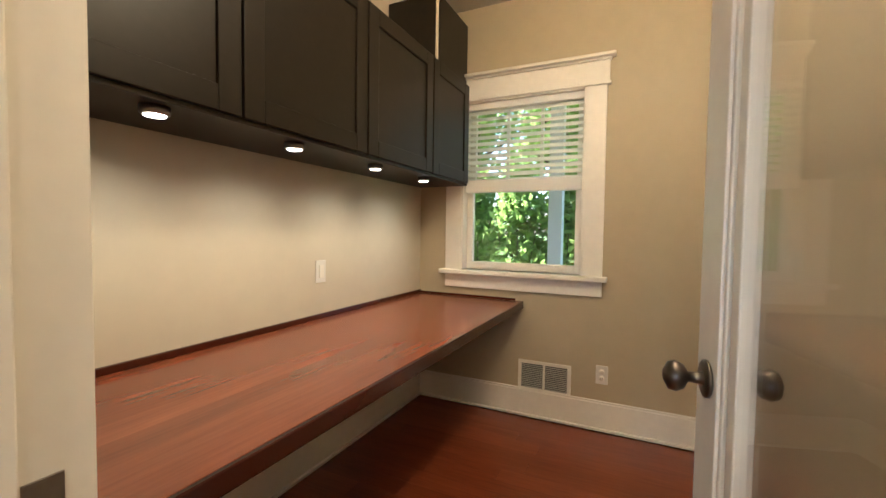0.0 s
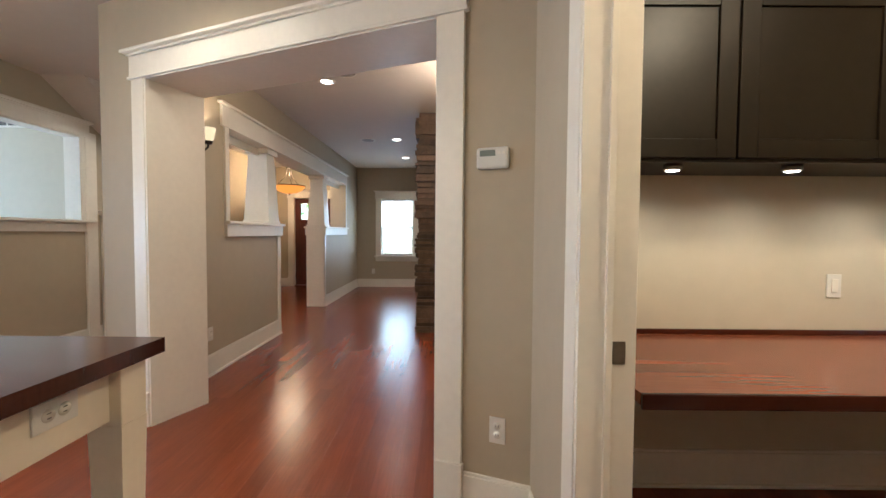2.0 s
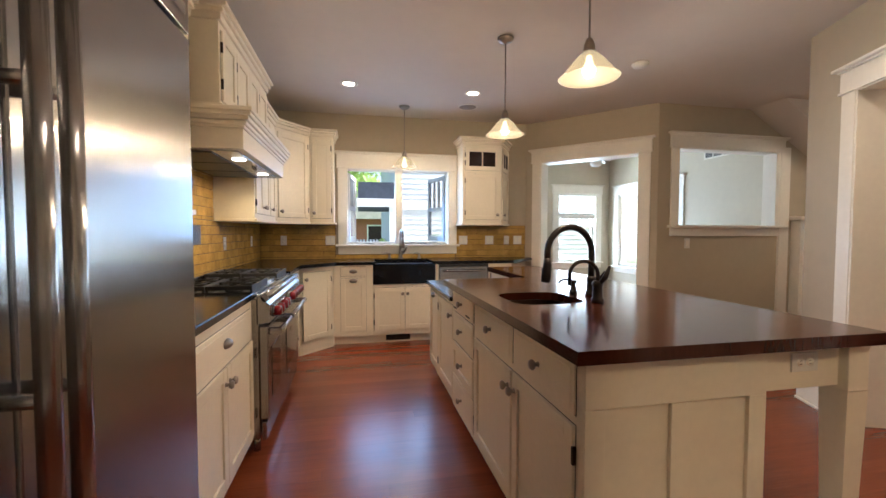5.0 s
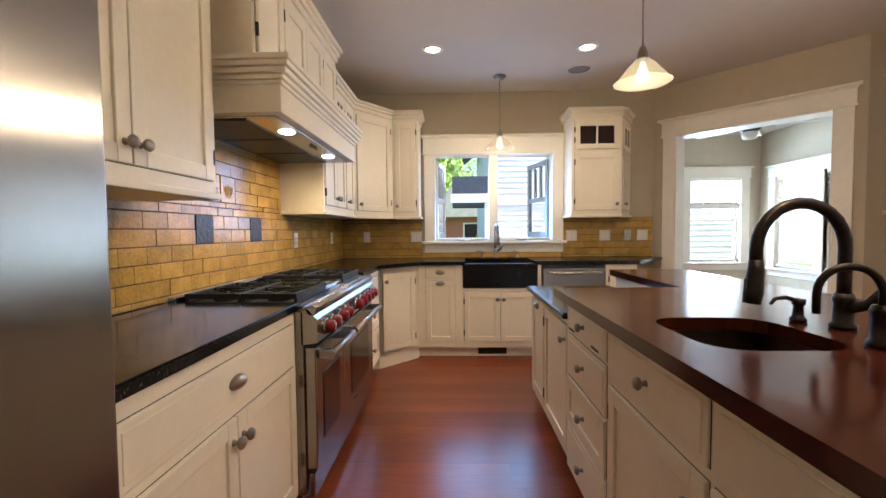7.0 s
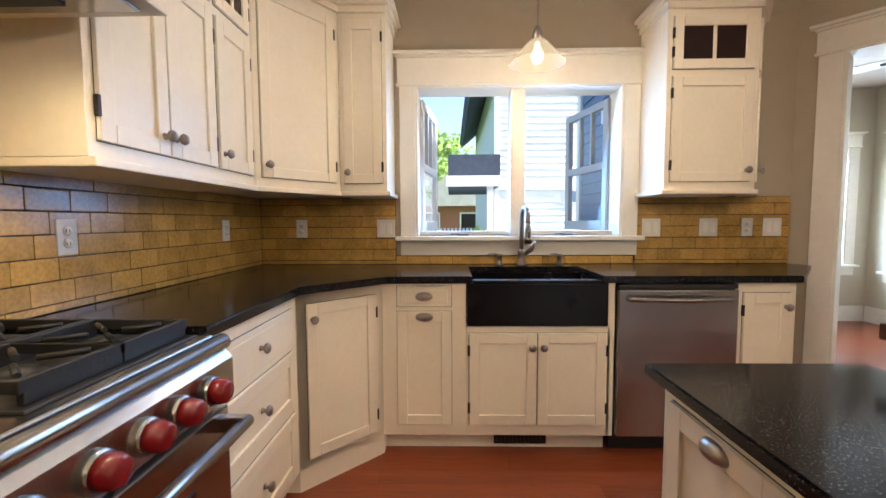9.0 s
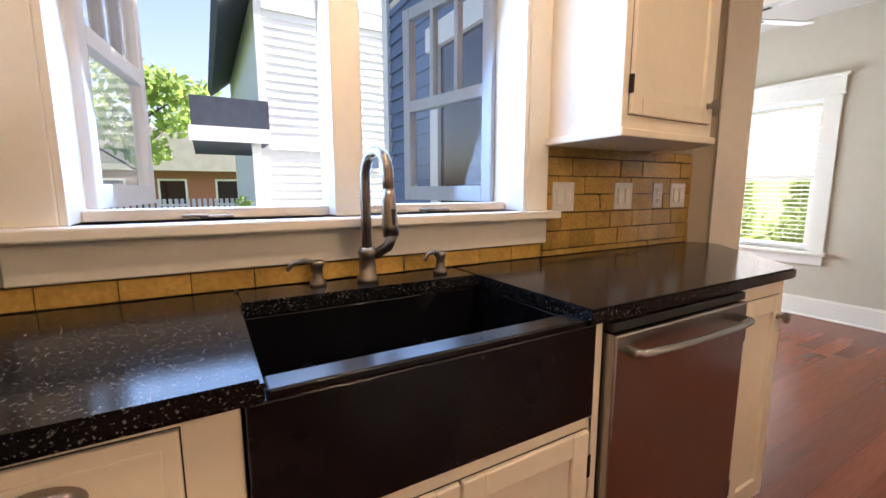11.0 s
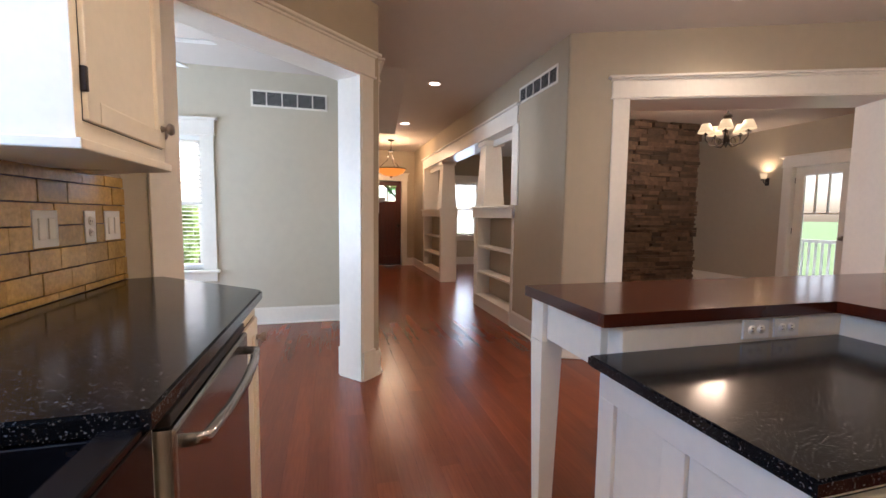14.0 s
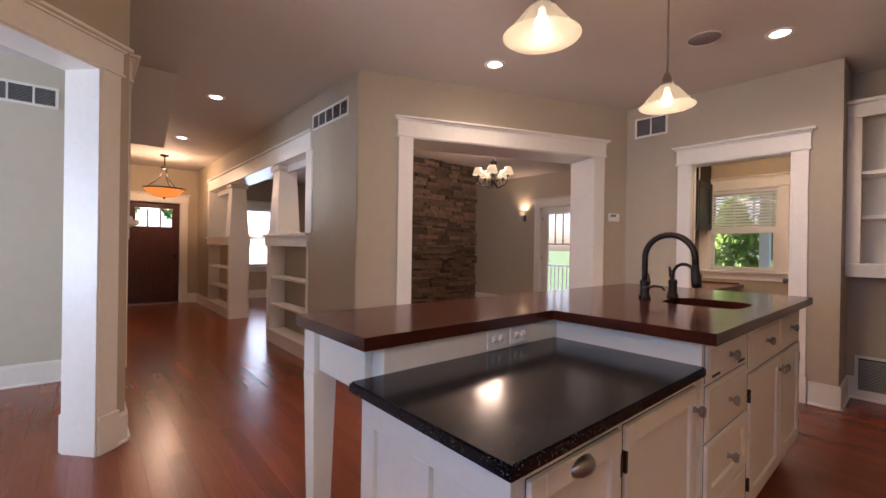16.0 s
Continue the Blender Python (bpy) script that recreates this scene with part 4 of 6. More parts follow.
# ---- wall cabinets ----
m = along(3.13, -1.508, -90)
upper_cabinet("wall_cabinet", m, 0.86, 0.32, UP0, UP1, [("door", (0.03, 0.427, 1.43, 2.32), "knob", "r"), ("door", (0.433, 0.83, 1.43, 2.32), "knob", "l")], "cream painted wall cabinet beside the range hood", ends=(0, 0))
m = along(3.13, -3.70, -90)
upper_cabinet("wall_cabinet", m, 0.90, 0.32, UP0, UP1, [("door", (0.03, 0.30, 1.43, 2.02), "knob", "r"), ("door", (0.306, 0.575, 1.43, 2.02), "knob", "l"), ("door", (0.60, 0.87, 1.43, 2.02), "knob", "l"),
              ("glass", (0.03, 0.30, 2.06, 2.32), "knob", "r"), ("glass", (0.306, 0.575, 2.06, 2.32), "knob", "l"), ("glass", (0.60, 0.87, 2.06, 2.32), "knob", "l")],
              "cream painted wall cabinet with small glass panes on top")
c0, c1 = Vector((3.13, -4.60)), Vector((2.83, -5.0))
dl = (c1 - c0).length
root = upper_cabinet("corner_wall_cabinet", along(c0.x, c0.y, math.degrees(math.atan2(c1.y - c0.y, c1.x - c0.x))), dl, 0.12, UP0, UP1, [("door", (0.035, dl - 0.035, 1.43, 2.32), "knob", "l")], "cream painted diagonal corner wall cabinet")
part("carcass", prism(B(), [(3.125, -4.605), (3.445, -4.605), (3.445, -5.325), (2.835, -5.325), (2.835, -5.005)], UP0 + 0.01, UP1 - 0.002), CREAM, root)
m = along(2.83, -5.0, 180)
upper_cabinet("wall_cabinet", m, 0.265, 0.325, UP0, UP1, [("door", (0.025, 0.24, 1.43, 2.32), "knob", "l")], "narrow cream painted wall cabinet beside the sink window", ends=(0, 1))
m = along(1.02, -5.0, 180)
root = upper_cabinet("wall_cabinet", m, 0.50, 0.325, UP0, UP1, [("door", (0.03, 0.47, 1.43, 2.00), "knob", "r"), ("glass", (0.03, 0.47, 2.04, 2.32), "none", "r")], "cream painted wall cabinet with two small glass panes", ends=(1, 0))
c0, c1 = Vector((0.52, -5.0)), Vector((0.305, -5.325))
dl = (c1 - c0).length
upper_cabinet("wall_cabinet", along(c0.x, c0.y, math.degrees(math.atan2(c1.y - c0.y, c1.x - c0.x))), dl, 0.08, UP0, UP1, [("door", (0.03, dl - 0.03, 1.43, 2.00), "knob", "l"), ("glass", (0.03, dl - 0.03, 2.04, 2.32), "none", "l")], "cream painted angled end wall cabinet")

# ---- range hood ----
root = thing("range_hood", "cream painted wooden range hood with crown moulding", "range hood")
y0, y1, hx = -3.69, -2.45, 2.90
bm = B()
bx(bm, hx, E_X - 0.002, y0, y1, 1.72, 1.83, None, 0.003)
part("canopy", bm, CREAM, root)
bm = B()
for k, (o, z) in enumerate(((0.008, 1.83), (0.02, 1.848), (0.036, 1.868), (0.05, 1.89), (0.058, 1.912))):
    bx(bm, hx - o, E_X - 0.002, y0 - o * 0.1, y1 + o, z, z + (0.018, 0.02, 0.022, 0.022, 0.024)[k], None, 0.004)
part("moulding", bm, CREAM, root)
part("liner", bx(B(), hx + 0.04, E_X - 0.02, y0 + 0.04, y1 - 0.04, 1.712, 1.7195, None, 0.002), STEEL, root, "dark steel hood liner")
for k in range(3):
    part("filter", bx(B(), hx + 0.18, E_X - 0.06, y0 + 0.08 + k * 0.37, y0 + 0.43 + k * 0.37, 1.706, 1.7115, None, 0.002), IRON, root, "dark mesh grease filter")
for y in (-2.75, -3.40):
    part("hood_light", lathe(B(), [(0, 1.706), (0.034, 1.706), (0.04, 1.7115), (0, 1.7115)], pose(hx + 0.10, y, 0), 18), CAN, root, "lit hood lamp")
    lamp("hood_lamp", "SPOT", pose(hx + 0.10, y, 1.695, 0, -12, 0), 3.8, (1, 0.76, 0.42), 0.03, 155, 0.9)
for y in (-3.05, -3.09, -3.13):
    part("hood_button", lathe(B(), [(0, 1.70), (0.007, 1.70), (0.008, 1.7115), (0, 1.7115)], pose(hx + 0.09, y, 0), 10), STEEL, root)
m = along(3.02, -2.47, -90)
upper_cabinet("hood_cabinet", m, 1.20, 0.425, 1.936, UP1 + 0.04, [("door", (0.03, 0.30, 1.985, 2.36), "none", "r"), ("door", (0.31, 0.60, 1.985, 2.36), "knob", "r"), ("door", (0.606, 0.89, 1.985, 2.36), "knob", "l"), ("door", (0.90, 1.17, 1.985, 2.36), "knob", "l")],
              "cream painted cabinet above the range hood", ends=(1, 0))

# ---- range ----
root = thing("gas_range", "wide stainless gas range with red knobs and two ovens", "range")
y0, y1, x0 = -3.72, -2.50, 2.83
part("body", bx(B(), x0 + 0.02, 3.44, y0, y1, 0.09, 0.895, None, 0.003), STEEL, root)
part("cooktop_rim", bx(B(), x0 + 0.01, 3.44, y0, y1, 0.895, 0.918, None, 0.005), STEEL, root)
part("back_rail", bx(B(), 3.40, 3.445, y0, y1, 0.918, 0.955, None, 0.005), STEEL, root)
bm = B()
prism(bm, [(2.79, 0.76), (2.79, 0.86), (2.83, 0.905), (2.86, 0.905), (2.86, 0.75)], y0, y1, Matrix(((1, 0, 0, 0), (0, 0, 1, 0), (0, 1, 0, 0), (0, 0, 0, 1))))
part("control_panel", bm, STEEL, root)
part("bullnose", tube(B(), [(2.815, y0, 0.90), (2.815, y1, 0.90)], 0.022, 12), STEEL, root)
for d, (a, b) in enumerate(((-2.935, y1 - 0.008), (y0 + 0.01, -2.945))):
    door = part("oven_door", bx(B(), 2.80, 2.85, a, b, 0.20, 0.735, None, 0.006), STEEL, root)
    mm = along(2.80, b, -90)
    w = b - a
    part("oven_window", bx(B(), w * 0.2, w * 0.8, -0.004, 0.004, 0.30, 0.60, mm, 0.003), OVENGLASS, door, "dark oven window")
    part("oven_handle", tube(B(), [mm @ Vector((0.02, -0.06, 0.70)), mm @ Vector((w - 0.02, -0.06, 0.70))], 0.017, 14), STEEL, door)
    for x in (0.04, w - 0.04):
        part("handle_bracket", bx(B(), x - 0.014, x + 0.014, -0.066, 0.0, 0.68, 0.72, mm, 0.004), STEEL, door)
part("kick_panel", bx(B(), 2.815, 2.84, y0 + 0.005, y1 - 0.005, 0.08, 0.185, None, 0.004), STEEL, root)
for y in (y0 + 0.06, y1 - 0.06):
    for x in (2.88, 3.36):
        part("leg", lathe(B(), [(0.02, 0), (0.02, 0.09), (0, 0.09)], pose(x, y, 0), 12), STEEL, root)
part("badge", bx(B(), 2.797, 2.801, -3.22, -3.16, 0.245, 0.26, None, 0.001), DARKSLOT, root)
for y in (-2.60, -2.70, -2.83, -2.93, -3.17, -3.29, -3.40, -3.50, -3.61):
    mm = pose(2.79, y, 0.81, 0, -90, 0)
    k = part("red_knob", lathe(B(), [(0.031, 0.012), (0.030, 0.03), (0.027, 0.044), (0.020, 0.05), (0, 0.05)], mm, 18), RED, root, "glossy dark red control knob")
    part("bezel", lathe(B(), [(0.036, 0), (0.036, 0.009), (0.030, 0.013), (0, 0.013)], mm, 18), STEEL, k)
part("griddle", bx(B(), 2.90, 3.36, -3.25, -2.97, 0.918, 0.94, None, 0.006), STEEL, root, "steel griddle plate")
for a, b in ((-2.96, -2.52), (-3.70, -3.26)):
    part("burner_tray", bx(B(), 2.87, 3.39, a, b, 0.918, 0.924, None, 0.002), IRON, root)
    for x in (3.01, 3.26):
        for y in ((a + b) / 2,) if b - a < 0.3 else (a + (b - a) * 0.27, a + (b - a) * 0.73):
            bu = part("burner", lathe(B(), [(0.05, 0.924), (0.05, 0.936), (0.036, 0.94), (0.034, 0.948), (0, 0.95)], pose(x, y, 0), 16), IRON, root)
            bm = B()
            for q in range(4):
                ang = radians(45 + 90 * q)
                tube(bm, [(x + 0.03 * math.cos(ang), y + 0.03 * math.sin(ang), 0.962), (x + 0.115 * math.cos(ang), y + 0.10 * math.sin(ang), 0.962)], 0.0065, 6)
            bx(bm, x - 0.122, x + 0.122, y - 0.108, y - 0.094, 0.945, 0.968, None, 0.002)
            bx(bm, x - 0.122, x + 0.122, y + 0.094, y + 0.108, 0.945, 0.968, None, 0.002)
            bx(bm, x - 0.122, x - 0.108, y - 0.1, y + 0.1, 0.924, 0.968, None, 0.002)
            bx(bm, x + 0.108, x + 0.122, y - 0.1, y + 0.1, 0.924, 0.968, None, 0.002)
            part("grate", bm, IRON, root, "black cast iron grate")

# ---- refrigerator ----
root = thing("refrigerator", "tall built-in stainless refrigerator with long bar handles", "refrigerator")
fx, y0, y1, ys = 2.85, -1.50, -0.40, -0.772
part("body", bx(B(), fx + 0.02, 3.44, y0, y1, 0.0, 2.13, None, 0.003), STEEL, root)
for a, b, hy in ((y0 + 0.004, ys - 0.003, ys - 0.036), (ys + 0.003, y1 - 0.004, ys + 0.036)):
    d = part("door", bx(B(), fx - 0.03, fx + 0.02, a, b, 0.10, 1.88, None, 0.006), STEEL, root)
    part("bar_handle", tube(B(), [(fx - 0.095, hy, 0.50), (fx - 0.095, hy, 1.80)], 0.0165, 14), STEEL, d)
    for z in (1.02, 1.495):
        part("handle_post", tube(B(), [(fx - 0.03, hy, z), (fx - 0.095, hy, z)], 0.011, 10), STEEL, d)
part("top_grille", bx(B(), fx - 0.03, fx + 0.02, y0 + 0.004, y1 - 0.004, 1.895, 2.125, None, 0.005), STEEL, root)
part("badge", bx(B(), fx - 0.034, fx - 0.029, -1.46, -1.36, 1.94, 1.975, None, 0.002), NICKEL, root)
part("kick_plate", bx(B(), fx + 0.0, fx + 0.02, y0 + 0.004, y1 - 0.004, 0.0, 0.09, None, 0.002), IRON, root)
m = along(2.87, y1, -90)
upper_cabinet("fridge_cabinet", m, y1 - y0, 0.57, 2.14, UP1 + 0.1, [("door", (0.03, 0.54, 2.19, 2.43), "knob", "r", 0.0, 0.05), ("door", (0.56, 1.07, 2.19, 2.43), "knob", "l", 0.0, 0.05)], "cream painted cabinet above the refrigerator", crown=True)
root = thing("tall_panel", "cream painted tall end panel beside the refrigerator", "cabinet panel")
part("panel", bx(B(), 2.87, 3.44, y1 + 0.003, y1 + 0.028, 0, UP1 + 0.1), CREAM, root)

# ---- island ----
WT, WB_ = 0.950, 0.910
GT = 0.832
root = thing("kitchen_island", "cream painted island with drawers, doors and panelled sides", "kitchen island")
part("body", bx(B(), 1.03, 1.665, -2.75, -1.095, 0.10, 0.765, None, 0.002), CREAM, root)
for q in ((1.03, 1.665, -1.125, -1.095), (1.03, 1.665, -2.75, -2.72), (1.03, 1.055, -2.72, -1.125), (1.64, 1.665, -2.72, -1.125)):
    part("upper_wall", bx(B(), *q, 0.765, WB_ - 0.001), CREAM, root)
part("toe_kick", bx(B(), 1.05, 1.60, -3.68, -1.12, 0, 0.10), CREAM, root)
part("low_body", bx(B(), 1.10, 1.65, -3.70, -2.752, 0.10, 0.798, None, 0.002), CREAM, root)
part("raised_back", bx(B(), 1.03, 1.098, -3.64, -2.752, 0.10, WB_ - 0.001, None, 0.002), CREAM, root)


def framed_end(m, w, z0, z1, marks, top, root):
    """Stiles and rails laid over a plain end, with sunk panels between them."""
    st = 0.065
    part("rail", bx(B(), 0, w, -0.014, 0, z1 - top, z1, m, 0.002), CREAM, root)
    part("rail", bx(B(), 0, w, -0.014, 0, z0, z0 + 0.12, m, 0.002), CREAM, root)
    for k, s in enumerate(marks):
        a = s if k == 0 else (s - st if k == len(marks) - 1 else s - st / 2)
        part("stile", bx(B(), a, a + st, -0.014, 0, z0 + 0.12, z1 - top, m, 0.002), CREAM, root)


# east fronts
m = along(1.665, -2.75, 90)
w = 1.655
for r, pull, k, s in (((0.03, 0.52, 0.765, 0.892), "knob", "drawer", "r"), ((0.03, 0.52, 0.565, 0.75), "knob", "drawer", "r"), ((0.03, 0.52, 0.34, 0.55), "knob", "drawer", "r"), ((0.03, 0.52, 0.13, 0.325), "knob", "drawer", "r"),
                      ((0.56, 1.11, 0.725, 0.885), "knob", "drawer", "r"), ((1.13, 1.62, 0.725, 0.885), "knob", "drawer", "r"),
                      ((0.56, 1.11, 0.14, 0.695), "knob", "door", "r"), ((1.13, 1.62, 0.14, 0.695), "knob", "door", "l")):
    front(k, r, m, root, CREAM, pull, s)
for a in (0.07, 0.38):
    part("board_slot", bx(B(), a, a + 0.08, -0.0135, -0.011, 0.777, 0.785, m), DARKSLOT, root, "dark slot of a pull-out board")
m = along(1.65, -3.70, 90)
front("door", (0.03, 0.395, 0.14, 0.765), m, root, CREAM, "cup", "l")
front("door", (0.425, 0.92, 0.14, 0.765), m, root, CREAM, "knob", "r")
# panelled north and south ends
m = along(1.665, -1.095, 180)
framed_end(m, 0.635, 0.10, WB_ - 0.001, (0.0, 0.32, 0.635), 0.15, root)
m = along(1.10, -3.70, 0)
framed_end(m, 0.55, 0.10, 0.798, (0.0, 0.275, 0.55), 0.09, root)
# aprons and tapered legs under the overhang
part("apron", bx(B(), 0.70, 1.03, -1.135, -1.11, 0.755, WB_ - 0.001, None, 0.002), CREAM, root)
part("apron", bx(B(), 0.70, 1.03, -3.665, -3.64, 0.755, WB_ - 0.001, None, 0.002), CREAM, root)
part("apron", bx(B(), 0.665, 0.69, -3.56, -1.18, 0.80, WB_ - 0.001, None, 0.002), CREAM, root)
for lx, ly in ((0.655, -1.125), (0.655, -3.64)):
    bm = B()
    bx(bm, lx - 0.045, lx + 0.045, ly - 0.045, ly + 0.045, 0.74, WB_ - 0.001, None, 0.003)
    lo, hi = 0.028, 0.045
    vs = [bm.verts.new((lx + sx * r, ly + sy * r, z)) for z, r in ((0.0, lo), (0.74, hi)) for sx, sy in ((-1, -1), (1, -1), (1, 1), (-1, 1))]
    for q in range(4):
        bm.faces.new((vs[q], vs[(q + 1) % 4], vs[4 + (q + 1) % 4], vs[4 + q]))
    bm.faces.new(vs[3::-1])
    part("leg", bm, CREAM, root, "tapered square leg")
counter("island_granite_top", [(1.10, -3.755), (1.685, -3.755), (1.685, -2.77), (1.10, -2.77)], 0.80, GT, STONE_C, "black granite lower worktop of the island")

# wooden top in glued staves, with a round-cornered opening for the prep sink
root = thing("island_wood_top", "dark polished cherry worktop with an L shape", "countertop")
SX0, SX1, SY0, SY1 = 1.25, 1.60, -2.10, -1.73


def slab(bm, poly):
    prism(bm, poly, WB_, WT)


XS = (0.605, 0.735, 0.86, 0.985, 1.11, 1.19, SX0, 1.38, 1.49, SX1, 1.72)
for xa, xb in zip(XS, XS[1:]):
    lowy = -3.715 if xb <= 1.11 else -2.795
    for ya, yb in ((lowy, SY0), (SY1, -1.03)) if xa >= SX0 and xb <= SX1 else ((lowy, -1.03),):
        part("board", prism(B(), [(xa, ya), (xb, ya), (xb, yb), (xa, yb)], WB_, WT), DARKW, root)
for cx, cy, a in ((SX0, SY0, 180), (SX1, SY0, 270), (SX1, SY1, 0), (SX0, SY1, 90)):
    r = 0.10
    ox, oy = cx + (r if cx == SX0 else -r), cy + (r if cy == SY0 else -r)
    bm = B()
    slab(bm, [(cx, cy)] + [(ox + r * math.cos(radians(a + t)), oy + r * math.sin(radians(a + t))) for t in (0, 22, 45, 68, 90)])
    part("cutout_corner", bm, DARKW, root)
# prep sink
root = thing("prep_sink", "small undermount copper-toned prep sink", "sink")
COPPER = mat("aged_copper", (0.075, 0.045, 0.033), 0.35, metal=0.8, var=0.25, scale=12, bump=0.15, bump_scale=60)
bm = B()
bx(bm, SX0 - 0.012, SX0, SY0, SY1, 0.78, 0.909)
bx(bm, SX1, SX1 + 0.012, SY0, SY1, 0.78, 0.909)
bx(bm, SX0 - 0.012, SX1 + 0.012, SY0 - 0.012, SY0, 0.78, 0.909)
bx(bm, SX0 - 0.012, SX1 + 0.012, SY1, SY1 + 0.012, 0.78, 0.909)
bx(bm, SX0 - 0.012, SX1 + 0.012, SY0 - 0.012, SY1 + 0.012, 0.77, 0.78)
part("basin", bm, COPPER, root)
part("drain", lathe(B(), [(0, 0.005), (0.04, 0.006), (0.045, 0), (0, 0)], pose(1.43, -1.91, 0.78), 16), BRONZE, root)
root, c, u, up = gooseneck("prep_faucet", "dark bronze gooseneck prep faucet on the island", 1.126, -1.94, WT, 1, 0.05, BRONZE, 0.35, 0.25, 0.016)
part("handle", tube(B(), [c + Vector((0, 0.02, 0.06)), c + Vector((-0.01, 0.065, 0.08)), c + Vector((-0.02, 0.09, 0.13))], [0.013, 0.016, 0.007], 10), BRONZE, root)
root, c, u, up = gooseneck("filter_tap", "small dark bronze filtered water tap", 1.205, -1.755, WT, 1, -0.25, BRONZE, 0.19, 0.13, 0.009, head=False)
part("lever", tube(B(), [c + Vector((0, 0.01, 0.08)), c + Vector((-0.02, 0.03, 0.12)), c + Vector((-0.035, 0.04, 0.17))], [0.010, 0.013, 0.006], 8), BRONZE, root)
dispenser(1.175, -2.03, WT, 1, 0.1, BRONZE, "dark bronze soap dispenser on the island")
# ---- the office ----
root = thing("built_in_desk", "long built-in cherry desk top in glued strips", "desk")
for k in range(8):
    a = -0.275 + k * 0.0955
    y = 0.345
    while y < 2.69:
        e = min(2.69, y + random.uniform(0.7, 1.6))
        if 2.69 - e < 0.3:
            e = 2.69
        part("board", bx(B(), a, a + 0.0953, y, e - 0.0003, 0.722, 0.76), DESKW, root)
        y = e
part("front_edge", bx(B(), 0.4895, 0.506, 0.345, 2.69, 0.712, 0.761, None, 0.004), DARKW, root)
part("back_strip", bx(B(), -0.278, -0.262, 0.345, 2.69, 0.761, 0.785, None, 0.003), DARKW, root)
part("side_strip", bx(B(), -0.262, 0.45, 2.682, 2.697, 0.761, 0.775, None, 0.003), DARKW, root)
part("cleat", bx(B(), -0.276, -0.25, 0.36, 2.69, 0.65, 0.721), TRIM, root)

m = along(0.09, 0.345, 90)
root = thing("office_wall_cabinet", "espresso painted wall cabinet with four shaker doors", "cabinet")
part("body", bx(B(), 0, 2.34, 0, 0.365, 1.53, 2.215, m, 0.002), BLACKP, root)
for a, b in ((0.01, 0.535), (0.545, 1.165), (1.175, 1.79), (1.80, 2.33)):
    front("door", (a, b, 1.545, 2.205), m, root, BLACKP, "none", "r", 0.0, 0.075, False)
for y in (0.68, 1.17, 1.69, 2.18):
    root = thing("puck_light", "round satin metal puck lamp under the office cabinet, lit", "cabinet lamp", "under-cabinet lamps")
    mm = pose(0.02, y, 1.53)
    part("housing", lathe(B(), [(0.036, 0), (0.036, -0.018), (0.032, -0.022), (0.027, -0.0225)], mm, 20), NICKEL, root)
    part("lens", lathe(B(), [(0, -0.026), (0.026, -0.025), (0.028, -0.018), (0, -0.018)], mm, 20), CAN, root, "glowing lens")
    lamp("puck_lamp", "SPOT", pose(0.02, y, 1.495, 0, 6, 0), 1.5, (1, 0.84, 0.62), 0.02, 150, 1.0)
root = thing("storage_box_cabinet", "small espresso box cabinet standing on the wall cabinet", "cabinet")
part("body", bx(B(), 0.0, 0.45, 0, 0.33, 2.2155, 2.62, along(0.06, 2.235, 90), 0.003), BLACKP, root)
part("edge_strip", bx(B(), 0.0, 0.012, -0.014, -0.001, 2.222, 2.615, along(0.06, 2.235, 90)), CREAM, root, "raw pale edge strip")
part("door", bx(B(), 0.014, 0.45, -0.02, -0.002, 2.222, 2.615, along(0.06, 2.235, 90), 0.003), BLACKP, root)
lamp("office_ceiling_light", "POINT", pose(1.25, 1.15, H - 0.16), 11, (1, 0.76, 0.46), 0.09)
root = thing("office_ceiling_lamp", "frosted flush ceiling lamp of the office, lit", "ceiling lamp")
part("base", lathe(B(), [(0, H), (0.15, H), (0.15, H - 0.02), (0, H - 0.02)], pose(1.25, 1.15, 0), 24), NICKEL, root)
part("glass", lathe(B(), [(0.14, H - 0.02), (0.12, H - 0.05), (0.07, H - 0.07), (0, H - 0.075)], pose(1.25, 1.15, 0), 24), SHADE, root)


# ---- plates, vents, thermostat ----
def plate(m, s, z, kind="outlet", gangs=1, group="wall plates"):
    w = 0.07 + 0.046 * (gangs - 1)
    names = {"outlet": "white plastic wall outlet plate", "switch": "white plastic rocker switch plate", "blank": "white plastic blank plate"}
    root = thing("outlet" if kind == "outlet" else "light_switch", names[kind], "outlet" if kind == "outlet" else "switch", group)
    part("cover", bx(B(), s - w / 2, s + w / 2, -0.006, 0, z - 0.057, z + 0.057, m, 0.002), PLATE, root)
    for g in range(gangs):
        c = s - 0.023 * (gangs - 1) + 0.046 * g
        if kind == "switch":
            part("rocker", bx(B(), c - 0.016, c + 0.016, -0.011, -0.006, z - 0.033, z + 0.033, m, 0.002), TRIM, root)
        else:
            for dz in (-0.02, 0.02):
                f = part("socket", lathe(B(), [(0, 0), (0.016, 0), (0.016, 0.002), (0, 0.0022)], m @ pose(c, -0.006, z + dz, 90, 0, 0), 14), TRIM, root)
                for dx in (-0.006, 0.006):
                    part("slot", bx(B(), c + dx - 0.001, c + dx + 0.001, -0.0088, -0.008, z + dz - 0.005, z + dz + 0.005, m), DARKSLOT, f)


